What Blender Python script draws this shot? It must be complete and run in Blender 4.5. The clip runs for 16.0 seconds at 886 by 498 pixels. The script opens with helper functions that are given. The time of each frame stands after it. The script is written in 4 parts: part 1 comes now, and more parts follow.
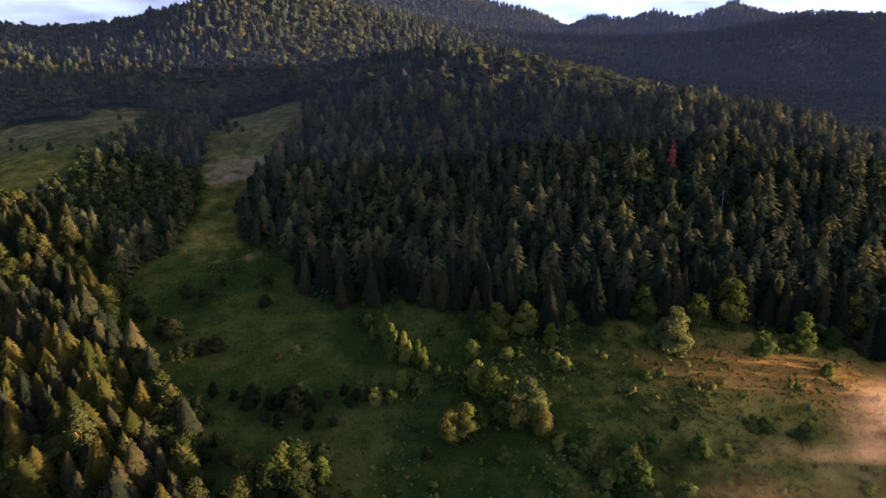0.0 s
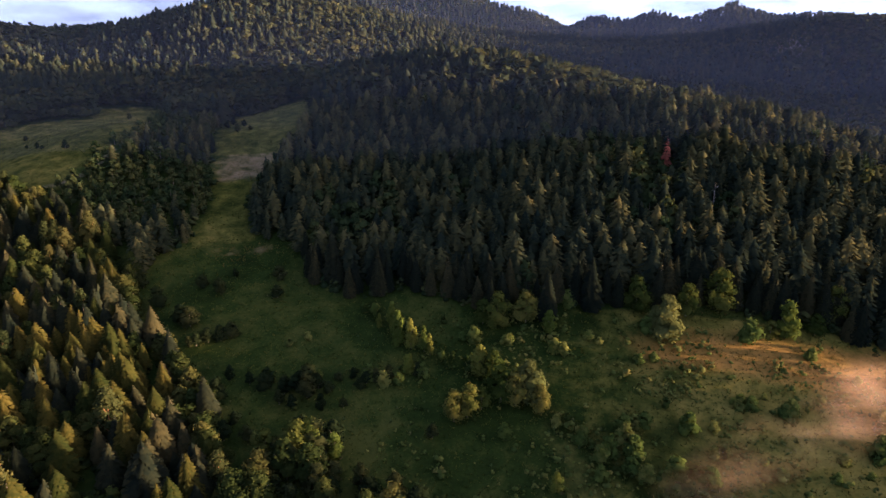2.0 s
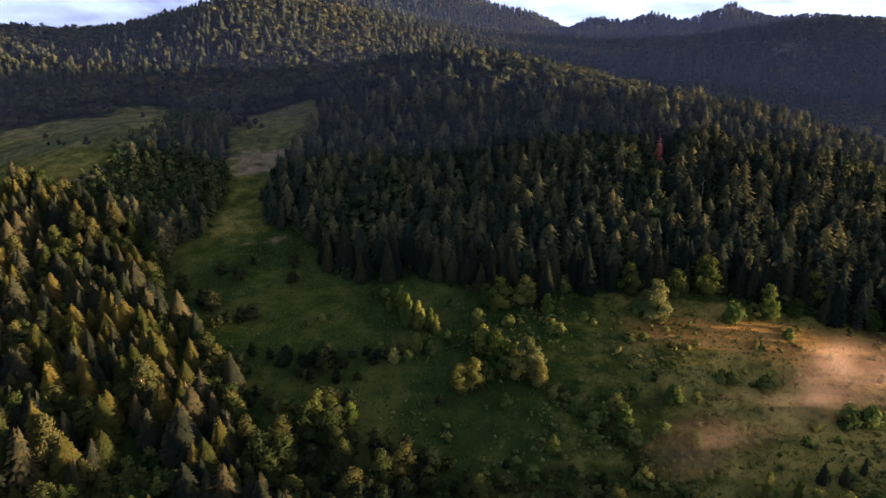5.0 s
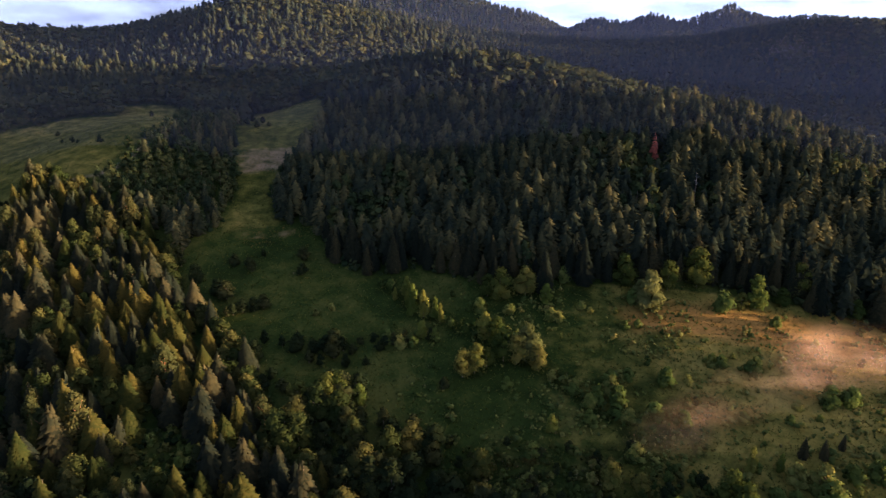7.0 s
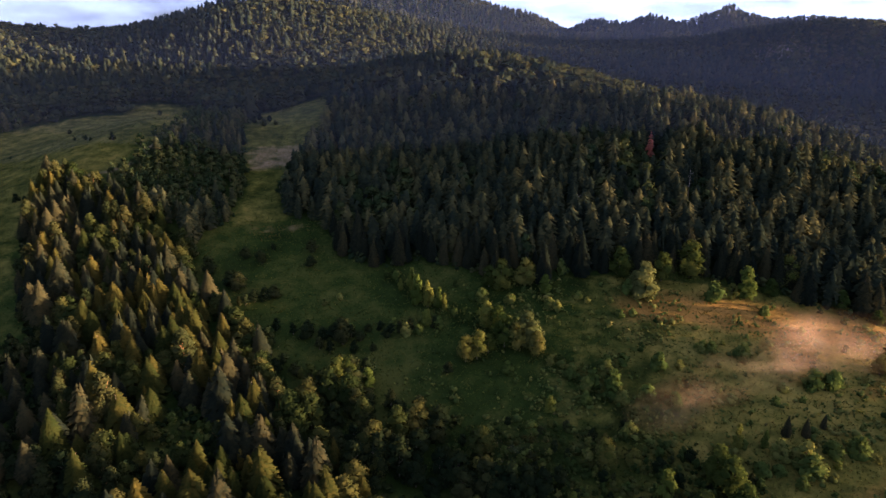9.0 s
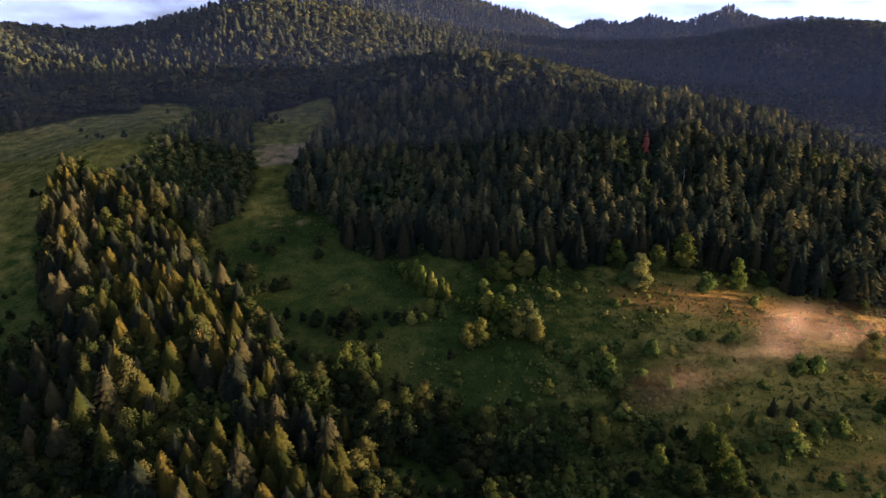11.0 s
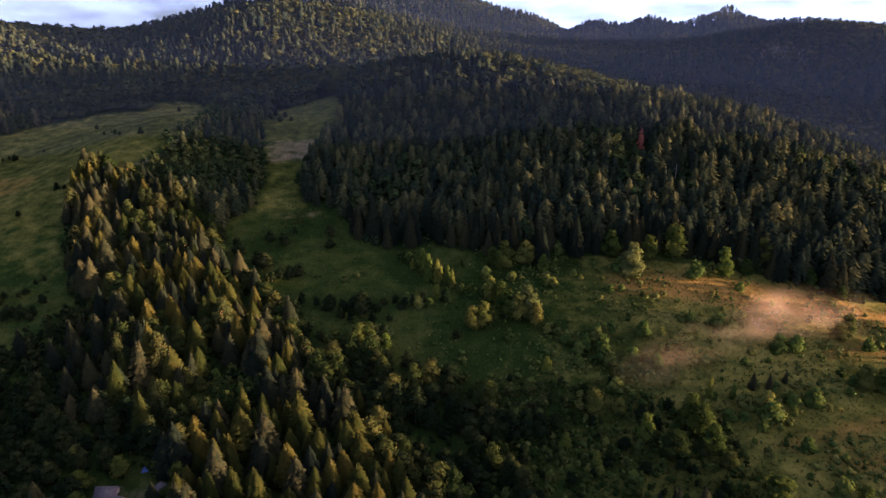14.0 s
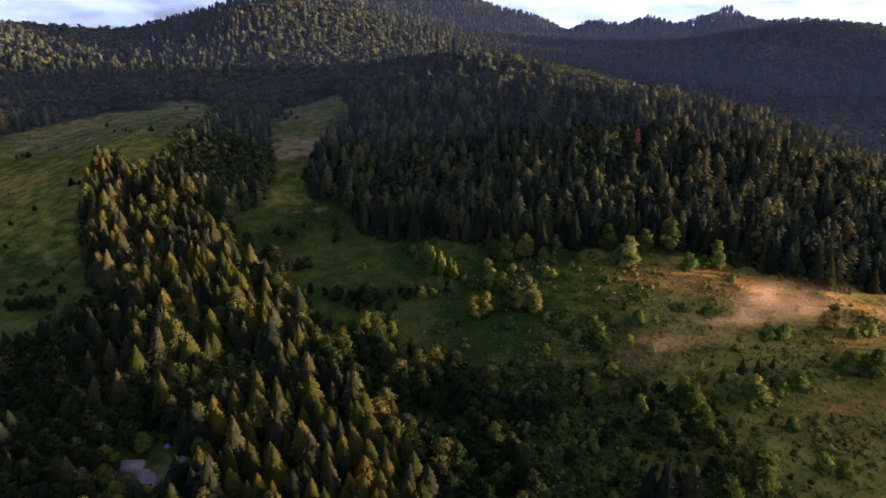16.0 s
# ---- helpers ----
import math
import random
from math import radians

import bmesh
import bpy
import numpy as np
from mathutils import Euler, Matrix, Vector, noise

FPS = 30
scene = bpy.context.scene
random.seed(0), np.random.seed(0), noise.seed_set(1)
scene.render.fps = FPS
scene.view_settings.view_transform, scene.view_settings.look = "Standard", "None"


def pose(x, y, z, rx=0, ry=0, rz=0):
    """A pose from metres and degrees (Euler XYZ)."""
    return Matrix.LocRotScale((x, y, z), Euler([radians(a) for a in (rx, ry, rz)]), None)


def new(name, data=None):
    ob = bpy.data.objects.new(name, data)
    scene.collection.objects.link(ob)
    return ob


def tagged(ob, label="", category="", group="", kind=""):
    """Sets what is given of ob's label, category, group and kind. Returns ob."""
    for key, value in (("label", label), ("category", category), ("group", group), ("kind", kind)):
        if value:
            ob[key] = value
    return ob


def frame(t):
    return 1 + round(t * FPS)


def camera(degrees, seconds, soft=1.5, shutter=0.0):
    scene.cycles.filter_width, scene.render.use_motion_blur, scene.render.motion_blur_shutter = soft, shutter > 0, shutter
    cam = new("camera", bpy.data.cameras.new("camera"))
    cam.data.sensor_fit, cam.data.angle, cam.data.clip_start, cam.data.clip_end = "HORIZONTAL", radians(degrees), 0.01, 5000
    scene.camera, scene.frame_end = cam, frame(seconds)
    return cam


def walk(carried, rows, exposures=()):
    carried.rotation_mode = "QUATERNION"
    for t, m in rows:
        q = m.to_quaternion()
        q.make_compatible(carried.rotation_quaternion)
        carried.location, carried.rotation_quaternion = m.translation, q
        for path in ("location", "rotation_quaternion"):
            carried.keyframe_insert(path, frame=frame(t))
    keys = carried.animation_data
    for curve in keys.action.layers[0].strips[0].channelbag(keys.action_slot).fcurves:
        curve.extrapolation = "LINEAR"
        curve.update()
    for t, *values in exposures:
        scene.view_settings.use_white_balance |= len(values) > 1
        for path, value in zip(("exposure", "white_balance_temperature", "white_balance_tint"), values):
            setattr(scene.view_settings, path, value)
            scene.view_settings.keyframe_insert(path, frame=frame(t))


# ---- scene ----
import itertools

cam = camera(71.96, 16.0)

# ---- camera: a drone gliding straight back, level, over the valley ----
EYE_Z = 150.0


def drone(t):
    """Pose of the drone at t seconds: even flight backwards, slow drift of heading, tilt and lean."""
    s = t / 16.0
    b = 4 * s * (1 - s)
    yaw = 7.443 - 0.0518 * s - 0.0159 * b
    pitch = -16.4755 + 0.0884 * s + 0.0917 * b
    lean = 0.0468 + 0.5423 * s
    return pose(0, -7.2 * t, EYE_Z, 90 + pitch, 0, yaw) @ pose(0, 0, 0, 0, 0, lean)


walk(cam, [(t, drone(t)) for t in (0, 2, 4, 6, 8, 10, 12, 14, 16)], exposures=[(0, 3.36, 5230, 16.5), (16, 3.36, 5230, 16.5)])

# ---- light: a very low sun from the right, a pale sky with broken cloud ----
SUN_ELEV, SUN_AZ = radians(2.15), radians(90)  # azimuth clockwise from +y
sun_to = Vector((math.cos(SUN_ELEV) * math.sin(SUN_AZ), math.cos(SUN_ELEV) * math.cos(SUN_AZ), math.sin(SUN_ELEV)))
lamp = bpy.data.lights.new("sun", "SUN")
lamp.energy, lamp.angle, lamp.color = 5.6, radians(3.5), (1.0, 0.59, 0.27)
sun = new("sun", lamp)
sun.rotation_euler = sun_to.to_track_quat("Z", "Y").to_euler()


def make_world():
    w = bpy.data.worlds.new("evening_sky")
    scene.world = w
    w.use_nodes = True
    nt = w.node_tree
    nt.nodes.clear()
    N, L = nt.nodes.new, nt.links.new
    sky = N("ShaderNodeTexSky")
    sky.sky_type, sky.sun_disc = "NISHITA", False
    sky.sun_elevation, sky.sun_rotation, sky.altitude = SUN_ELEV, SUN_AZ, 700
    co = N("ShaderNodeTexCoord")
    mp = N("ShaderNodeMapping")
    mp.inputs["Scale"].default_value = (3.0, 3.0, 11.0)
    nz = N("ShaderNodeTexNoise")
    nz.inputs["Scale"].default_value, nz.inputs["Detail"].default_value, nz.inputs["Roughness"].default_value = 1.6, 7.0, 0.55
    ramp = N("ShaderNodeValToRGB")
    ramp.color_ramp.elements[0].position, ramp.color_ramp.elements[1].position = 0.22, 0.52
    mix = N("ShaderNodeMix")
    mix.data_type = "RGBA"
    mix.inputs[7].default_value = CLOUD
    bg = N("ShaderNodeBackground")
    bg.inputs["Strength"].default_value = SKY_STRENGTH
    out = N("ShaderNodeOutputWorld")
    L(co.outputs["Generated"], mp.inputs["Vector"])
    L(mp.outputs["Vector"], nz.inputs["Vector"])
    sep, low, bank = N("ShaderNodeSeparateXYZ"), N("ShaderNodeMath"), N("ShaderNodeMath")
    low.operation, low.use_clamp = "ABSOLUTE", False
    bank.operation = "MULTIPLY_ADD"  # thick cloud along the horizon, thinning overhead
    bank.inputs[1].default_value = -0.23
    L(co.outputs["Generated"], sep.inputs[0])
    L(sep.outputs["Z"], low.inputs[0])
    L(low.outputs[0], bank.inputs[0])
    L(nz.outputs["Fac"], bank.inputs[2])
    L(bank.outputs[0], ramp.inputs["Fac"])
    L(ramp.outputs["Color"], mix.inputs[0])
    L(sky.outputs["Color"], mix.inputs[6])
    near, warm, glow, lit = N("ShaderNodeVectorMath"), N("ShaderNodeMapRange"), N("ShaderNodeMath"), N("ShaderNodeMix")
    near.operation, near.inputs[1].default_value = "DOT_PRODUCT", sun_to  # the bright sky round the setting sun
    warm.inputs["From Min"].default_value, warm.inputs["From Max"].default_value = 0.58, 1.0
    glow.operation, glow.inputs[1].default_value = "POWER", 2.0
    lit.data_type = "RGBA"
    lit.inputs[7].default_value = SUNSET
    L(co.outputs["Generated"], near.inputs[0])
    L(near.outputs["Value"], warm.inputs["Value"])
    L(warm.outputs["Result"], glow.inputs[0])
    L(glow.outputs[0], lit.inputs[0])
    side, dim = N("ShaderNodeMapRange"), N("ShaderNodeVectorMath")  # the sky grows duller away from the sun
    side.inputs["From Min"].default_value, side.inputs["To Min"].default_value, side.inputs["To Max"].default_value = -1.0, 0.5, 1.3
    dim.operation = "SCALE"
    L(near.outputs["Value"], side.inputs["Value"])
    L(mix.outputs[2], dim.inputs[0])
    L(side.outputs["Result"], dim.inputs["Scale"])
    L(dim.outputs[0], lit.inputs[6])
    L(lit.outputs[2], bg.inputs["Color"])
    L(bg.outputs["Background"], out.inputs["Surface"])


SUNSET = (70, 44, 24, 1)
CLOUD, SKY_STRENGTH = (15.6, 16.6, 21.4, 1), 0.0094
make_world()
rng = np.random.default_rng(7)

# ---- the lie of the land: control heights of three spline nets, broad to fine ----
LAND_BROAD = (
    (111.3, 83.8, 58.7, 36.9, 18.7, 9.9, 9.4, 1.5, -7.5, -13.2, -16.4),
    (130.6, 104.2, 76.4, 44.3, 12.4, 5.2, 6.5, 3, -3.9, -9, -11.2),
    (146.1, 125.1, 96.2, 57.9, 37.1, 44.9, 30.2, 17, 5.8, -1.9, -6.9),
    (152, 145.8, 132.8, 108.1, 98.2, 92.5, 61.2, 43.5, 31.2, 16.8, 0.3),
    (148.5, 154.3, 163.3, 171, 180.6, 139.4, 106.5, 89.1, 78.3, 57.5, 26.8),
    (143.6, 143.3, 149.8, 176.6, 208.2, 188.2, 163.8, 155.7, 143.1, 127.8, 95.1),
    (143, 134.1, 135.2, 165, 211.3, 218.9, 198.6, 208.4, 193.6, 192.7, 181.1),
    (144.9, 129.2, 126.6, 154.5, 203.8, 232.2, 228, 219.4, 208.3, 228.6, 258.4),
)
LAND_HILLS = (
    (3.3, 4.3, 8.2, 20.3, 28.8, 36.1, 45.8, 47.8, 17.2, -2, -6.8, -10.5),
    (39.8, 24.2, 14.1, 10, 11.6, 27.8, 28.6, 8.7, -11.7, -19.1, -20.8, -22.4),
    (66, 38.4, 26.6, 28.4, 23.6, 19.5, 4.9, -15.5, -27.4, -29.6, -30, -30.7),
    (61.6, 37, 34.8, 57.5, 58.4, 26.8, -6, -22, -24.1, -28.3, -31.4, -30.8),
    (17.2, 14.2, 22.3, 43.8, 49.9, 25.7, -2.4, -9.1, -8.2, -15.3, -19.7, -14.9),
    (-32.1, -18.8, -4.7, 12.5, 18.6, 7.8, -6.3, -3.8, 2.4, 11.7, 19.5, 24.8),
    (-71.9, -49.8, -31.5, -18.9, -13.3, -14.4, -19.8, -17.8, 3.9, 50.3, 85.3, 84.1),
)
LAND_VALLEY = (
    (-40.6, -27.8, -12.4, -7.1, -15.8, -16.1, -12.7, -5.8),
    (-25.3, -13.9, -5.4, -15.5, -24, -14.2, -7.3, -3.3),
    (-6.6, -4.5, -6.6, -12.3, -9.4, -2.6, 1.8, -4.3),
    (18.9, 11.1, 2.6, 0.8, 13.1, 10.6, -2.5, -7.6),
    (35.7, 13.2, 2.2, 3.4, 19.5, 30.9, 27.4, 17.2),
    (32.8, 9.9, 5.8, 10.8, 11.4, 21.4, 31.6, 22),
    (2.3, 2.1, 13.7, 29.2, 24.8, 20.5, 17, 6.3),
    (-27.2, -3.7, 21.4, 39.7, 35.8, 22.5, 5.6, -10.6),
)
# far summits: x, y, height above the broad land, width along x and y
SUMMITS = (
    (-600, 2600, 301, 358, 420),
    (-922, 2600, 73, 341, 400),
    (-181, 2600, 106, 208, 380),
    (53, 2550, 66, 138, 300),
    (214, 2050, 56, 96, 260),
    (372, 2050, 58, 70, 260),
    (583, 2050, 81, 150, 260),
    (907, 2200, 91, 243, 300),
    (942, 3175, 188, 125, 160),
    (738, 3175, 40, 729, 350),
    (-911, 1480, 98, 323, 180),
    (-565, 1560, 126, 325, 180),
    (-400, 860, 20, 130, 120),
    # Flank built up to throw shade on the hill left of it.
    (-410, 770, 11, 90, 60),
    (-870, 880, -4, 150, 130),
    # Unseen hill, added out of view to keep sun off the right-hand valley.
    (1080, 1020, 150, 260, 190),
)


def spline(net, x0, y0, step, hold, x, y):
    c = np.array(net)
    ny, nx = c.shape
    u, v = (x - x0) / step, (y - y0) / step
    i, j = np.floor(u).astype(int), np.floor(v).astype(int)
    fx, fy = u - i, v - j
    wx = [(1 - fx) ** 3 / 6, (3 * fx**3 - 6 * fx**2 + 4) / 6, (-3 * fx**3 + 3 * fx**2 + 3 * fx + 1) / 6, fx**3 / 6]
    wy = [(1 - fy) ** 3 / 6, (3 * fy**3 - 6 * fy**2 + 4) / 6, (-3 * fy**3 + 3 * fy**2 + 3 * fy + 1) / 6, fy**3 / 6]
    z = np.zeros(np.shape(x))
    for a in range(4):
        for b in range(4):
            p, q = i - 1 + a, j - 1 + b
            h = c[np.clip(q, 0, ny - 1), np.clip(p, 0, nx - 1)]
            if not hold:
                h = np.where((p >= 0) & (p < nx) & (q >= 0) & (q < ny), h, 0.0)
            z += wx[a] * wy[b] * h
    return z


def land(x, y):
    """Height of the smooth ground at x, y."""
    x, y = np.asarray(x, float), np.asarray(y, float)
    z = spline(LAND_BROAD, -1500, -300, 300, True, x, y)
    z += spline(LAND_HILLS, -900, 450, 150, False, x, y) + spline(LAND_VALLEY, -320, 20, 80, False, x, y)
    for sx, sy, h, wx, wy in SUMMITS:
        z += h * np.exp(-(((x - sx) / wx) ** 2) - ((y - sy) / wy) ** 2)
    z += 0.04 * np.sin(x / 9.1 + 1.7 * np.sin(y / 13.0)) * np.sin(y / 7.7 + 0.6) + 0.3 * np.sin(x / 31.0 + y / 23.0)
    return z


def inside(poly, x, y):
    x, y = np.asarray(x, float), np.asarray(y, float)
    hit = np.zeros(np.shape(x), bool)
    for (ax, ay), (bx, by) in zip(poly, poly[1:] + poly[:1]):
        if ay != by:
            hit ^= ((ay > y) != (by > y)) & (x < (bx - ax) * (y - ay) / (by - ay) + ax)
    return hit


def near_line(line, x, y):
    """Distance from the points to a polyline."""
    d = np.full(np.shape(x), 1e9)
    for (ax, ay), (bx, by) in zip(line, line[1:]):
        k = np.clip(((x - ax) * (bx - ax) + (y - ay) * (by - ay)) / ((bx - ax) ** 2 + (by - ay) ** 2), 0, 1)
        d = np.minimum(d, np.hypot(x - ax - k * (bx - ax), y - ay - k * (by - ay)))
    return d


VALLEY = [(-160, 309), (-127, 306), (-109, 272), (-81, 256), (-56, 262), (-34, 254), (-10, 245), (20, 249), (55, 249), (79, 254), (102, 252),
          (131, 253), (152, 238), (183, 235), (206, 241), (260, 264), (340, 300), (420, 320), (520, 150), (420, -150), (0, -150), (-8, 20), (-6, 74),
          (-18, 118), (-42, 129), (-78, 125), (-76, 156), (-101, 161), (-130, 199), (-169, 221), (-197, 262), (-186, 298)]
LEFT_MEADOW = [(-493, 409), (-481, 439), (-466, 468), (-439, 502), (-405, 521), (-424, 559), (-384, 587), (-322, 545), (-300, 470), (-284, 415), (-288, 362), (-284, 335), (-282, 322),
               (-319, 309), (-312, 284), (-301, 263), (-271, 217), (-239, 180), (-237, 150), (-256, 118), (-340, 100), (-620, 60), (-720, 330)]
STRIP = [(-238, 440), (-249, 503), (-235, 560), (-211, 575), (-166, 468), (-165, 423), (-172, 397), (-173, 362), (-167, 337), (-150, 305), (-183, 290), (-193, 339), (-213, 384)]
YARD = [(-142, 54), (-142, 64), (-133, 69), (-117, 66), (-118, 50), (-126, 46)]
GLADE = [(-142, 134), (-140, 147), (-122, 136), (-104, 122), (-109, 108), (-127, 112)]
OPEN = [VALLEY, LEFT_MEADOW, STRIP, YARD, GLADE]  # ground that carries no forest
LEFT_WOOD = [(-284, 322), (-242, 295), (-197, 262), (-169, 221), (-130, 199), (-101, 161), (-76, 156), (-78, 125), (-42, 129), (-18, 118), (-6, 74), (-8, 0), (-60, -60),
             (-300, -60), (-330, 60), (-256, 118), (-237, 150), (-239, 180), (-271, 217), (-301, 263), (-318, 308)]
DITCH = [(-70, 250), (-52, 236), (-35, 222), (-11, 209), (11, 194), (34, 176), (48, 158)]
TRACK = [(-300, 318), (-286, 330), (-281, 339), (-278, 356), (-284, 380)]
DRY = [[(47, 232), (76, 238), (119, 241), (156, 240), (201, 227), (260, 215), (255, 198), (193, 210), (162, 216), (117, 214), (83, 219), (55, 220)],
       [(104, 119), (120, 127), (152, 139), (200, 150), (200, 140), (157, 136), (133, 128), (113, 120)],
       [(-217, 400), (-175, 412), (-171, 377), (-200, 361)], [(-422, 327), (-357, 313), (-356, 285), (-378, 277), (-450, 280)],
       [(-169, 293), (-143, 302), (-133, 298), (-156, 281)], [(140, 179), (160, 190), (188, 200), (240, 205), (240, 190), (183, 190), (155, 178)],
       [(120, 115), (148, 119), (144, 111), (125, 111)]]
THICKET = [(-33, 154), (-2, 153), (24, 154), (45, 151), (64, 144), (83, 141), (89, 117), (93, 91), (81, 70), (60, 30), (-10, 30), (-10, 73), (-17, 111)]

# ---- materials ----


def nodes_of(name):
    m = bpy.data.materials.new(name)
    m.use_nodes = True
    nt = m.node_tree
    nt.nodes.clear()
    return m, nt.nodes.new, nt.links.new


def ramp_of(N, stops):
    r = N("ShaderNodeValToRGB")
    e = r.color_ramp.elements
    while len(e) < len(stops):
        e.new(0.5)
    for k, (p, c) in enumerate(stops):
        e[k].position, e[k].color = p, (*c, 1)
    return r


def foliage(name, dark, mid, light, single, through_light=0.3):
    """Leaves or needles: tint by tree, mottled at the size of a twig, a little light shining through."""
    m, N, L = nodes_of(name)
    if single:
        src = N("ShaderNodeObjectInfo").outputs["Random"]
    else:
        a = N("ShaderNodeAttribute")
        a.attribute_name = "tint"
        src = a.outputs["Fac"]
    geo = N("ShaderNodeNewGeometry")
    add = N("ShaderNodeMath")
    add.operation, add.use_clamp = "MULTIPLY_ADD", True
    add.inputs[1].default_value = 0.5
    sub = N("ShaderNodeMath")
    sub.operation = "MULTIPLY_ADD"
    sub.inputs[1].default_value, sub.inputs[2].default_value = 0.9, -0.2
    L(src, sub.inputs[0])
    L(geo.outputs["Random Per Island"], add.inputs[0])
    L(sub.outputs[0], add.inputs[2])
    r = ramp_of(N, [(0.0, dark), (0.55, mid), (1.0, light)])
    L(add.outputs[0], r.inputs["Fac"])
    d, t, mix, out = N("ShaderNodeBsdfDiffuse"), N("ShaderNodeBsdfTranslucent"), N("ShaderNodeMixShader"), N("ShaderNodeOutputMaterial")
    d.inputs["Roughness"].default_value = 0.9
    L(r.outputs["Color"], d.inputs["Color"])
    L(r.outputs["Color"], t.inputs["Color"])
    mix.inputs[0].default_value = through_light
    L(d.outputs[0], mix.inputs[1])
    L(t.outputs[0], mix.inputs[2])
    L(mix.outputs[0], out.inputs["Surface"])
    return m


def plain(name, a, b, scale, rough=0.85, bump=0.3, metal=0.0):
    """A dull surface in two tones, mottled at two scales, with fine relief."""
    m, N, L = nodes_of(name)
    co = N("ShaderNodeTexCoord")
    n1, n2 = N("ShaderNodeTexNoise"), N("ShaderNodeTexNoise")
    n1.inputs["Scale"].default_value, n1.inputs["Detail"].default_value = scale, 5
    n2.inputs["Scale"].default_value, n2.inputs["Detail"].default_value = scale * 9, 4
    L(co.outputs["Object"], n1.inputs["Vector"])
    L(co.outputs["Object"], n2.inputs["Vector"])
    ad = N("ShaderNodeMath")
    ad.operation = "MULTIPLY_ADD"
    ad.inputs[1].default_value = 0.4
    sc = N("ShaderNodeMath")
    sc.operation = "MULTIPLY"
    sc.inputs[1].default_value = 0.6
    L(n1.outputs["Fac"], sc.inputs[0])
    L(n2.outputs["Fac"], ad.inputs[0])
    L(sc.outputs[0], ad.inputs[2])
    r = ramp_of(N, [(0.35, a), (0.65, b)])
    L(ad.outputs[0], r.inputs["Fac"])
    p, bp, out = N("ShaderNodeBsdfPrincipled"), N("ShaderNodeBump"), N("ShaderNodeOutputMaterial")
    p.inputs["Roughness"].default_value, p.inputs["Metallic"].default_value = rough, metal
    bp.inputs["Strength"].default_value = bump
    L(n2.outputs["Fac"], bp.inputs["Height"])
    L(bp.outputs[0], p.inputs["Normal"])
    L(r.outputs["Color"], p.inputs["Base Color"])
    L(p.outputs[0], out.inputs["Surface"])
    return m


def meadow_material():
    """Grass in patches, straw-green where 'pale' (dry grass and painted sunlight), hay-coloured where 'dry', bare earth
    where 'soil'.
    """
    m, N, L = nodes_of("meadow_grass")
    co = N("ShaderNodeTexCoord")
    def nz(scale, detail=5):
        n = N("ShaderNodeTexNoise")
        n.inputs["Scale"].default_value, n.inputs["Detail"].default_value, n.inputs["Roughness"].default_value = scale, detail, 0.6
        L(co.outputs["Object"], n.inputs["Vector"])
        return n
    big, mid, fine = nz(0.016), nz(0.11), nz(0.9, 6)
    ad = N("ShaderNodeMath")
    ad.operation = "MULTIPLY_ADD"
    ad.inputs[1].default_value = 0.45
    a2 = N("ShaderNodeMath")
    a2.operation = "MULTIPLY_ADD"
    a2.inputs[1].default_value = 0.35
    a3 = N("ShaderNodeMath")
    a3.operation = "MULTIPLY"
    a3.inputs[1].default_value = 0.22
    L(fine.outputs["Fac"], a3.inputs[0])
    L(mid.outputs["Fac"], a2.inputs[0])
    L(a3.outputs[0], a2.inputs[2])
    L(big.outputs["Fac"], ad.inputs[0])
    L(a2.outputs[0], ad.inputs[2])
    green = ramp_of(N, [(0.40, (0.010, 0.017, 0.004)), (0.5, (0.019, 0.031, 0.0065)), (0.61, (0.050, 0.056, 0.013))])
    hay = ramp_of(N, [(0.36, (0.085, 0.062, 0.014)), (0.52, (0.165, 0.100, 0.024)), (0.66, (0.26, 0.145, 0.038))])
    earth = ramp_of(N, [(0.36, (0.10, 0.075, 0.05)), (0.66, (0.24, 0.185, 0.13))])
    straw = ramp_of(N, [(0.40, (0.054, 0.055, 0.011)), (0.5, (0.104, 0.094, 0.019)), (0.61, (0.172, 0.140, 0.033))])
    for r in (green, straw, hay, earth):
        L(ad.outputs[0], r.inputs["Fac"])
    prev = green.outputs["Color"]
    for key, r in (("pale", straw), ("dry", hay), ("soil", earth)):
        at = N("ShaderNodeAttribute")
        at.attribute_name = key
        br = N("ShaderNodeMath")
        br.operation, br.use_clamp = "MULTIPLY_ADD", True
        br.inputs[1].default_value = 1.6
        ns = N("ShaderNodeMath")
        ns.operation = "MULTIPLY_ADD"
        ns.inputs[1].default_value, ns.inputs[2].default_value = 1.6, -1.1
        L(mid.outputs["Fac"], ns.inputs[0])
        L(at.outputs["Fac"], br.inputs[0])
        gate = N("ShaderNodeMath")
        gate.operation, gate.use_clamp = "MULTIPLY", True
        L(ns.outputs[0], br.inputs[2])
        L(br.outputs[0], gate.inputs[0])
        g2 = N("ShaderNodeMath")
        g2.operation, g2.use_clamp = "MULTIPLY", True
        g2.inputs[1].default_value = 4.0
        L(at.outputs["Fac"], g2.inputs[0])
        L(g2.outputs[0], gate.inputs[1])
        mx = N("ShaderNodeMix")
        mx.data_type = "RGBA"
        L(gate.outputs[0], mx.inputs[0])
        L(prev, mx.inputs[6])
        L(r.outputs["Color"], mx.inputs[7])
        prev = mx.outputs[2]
    p, bp, out = N("ShaderNodeBsdfPrincipled"), N("ShaderNodeBump"), N("ShaderNodeOutputMaterial")
    p.inputs["Roughness"].default_value, p.inputs["Specular IOR Level"].default_value = 1.0, 0.02
    bp.inputs["Strength"].default_value, bp.inputs["Distance"].default_value = 0.8, 0.25
    L(fine.outputs["Fac"], bp.inputs["Height"])
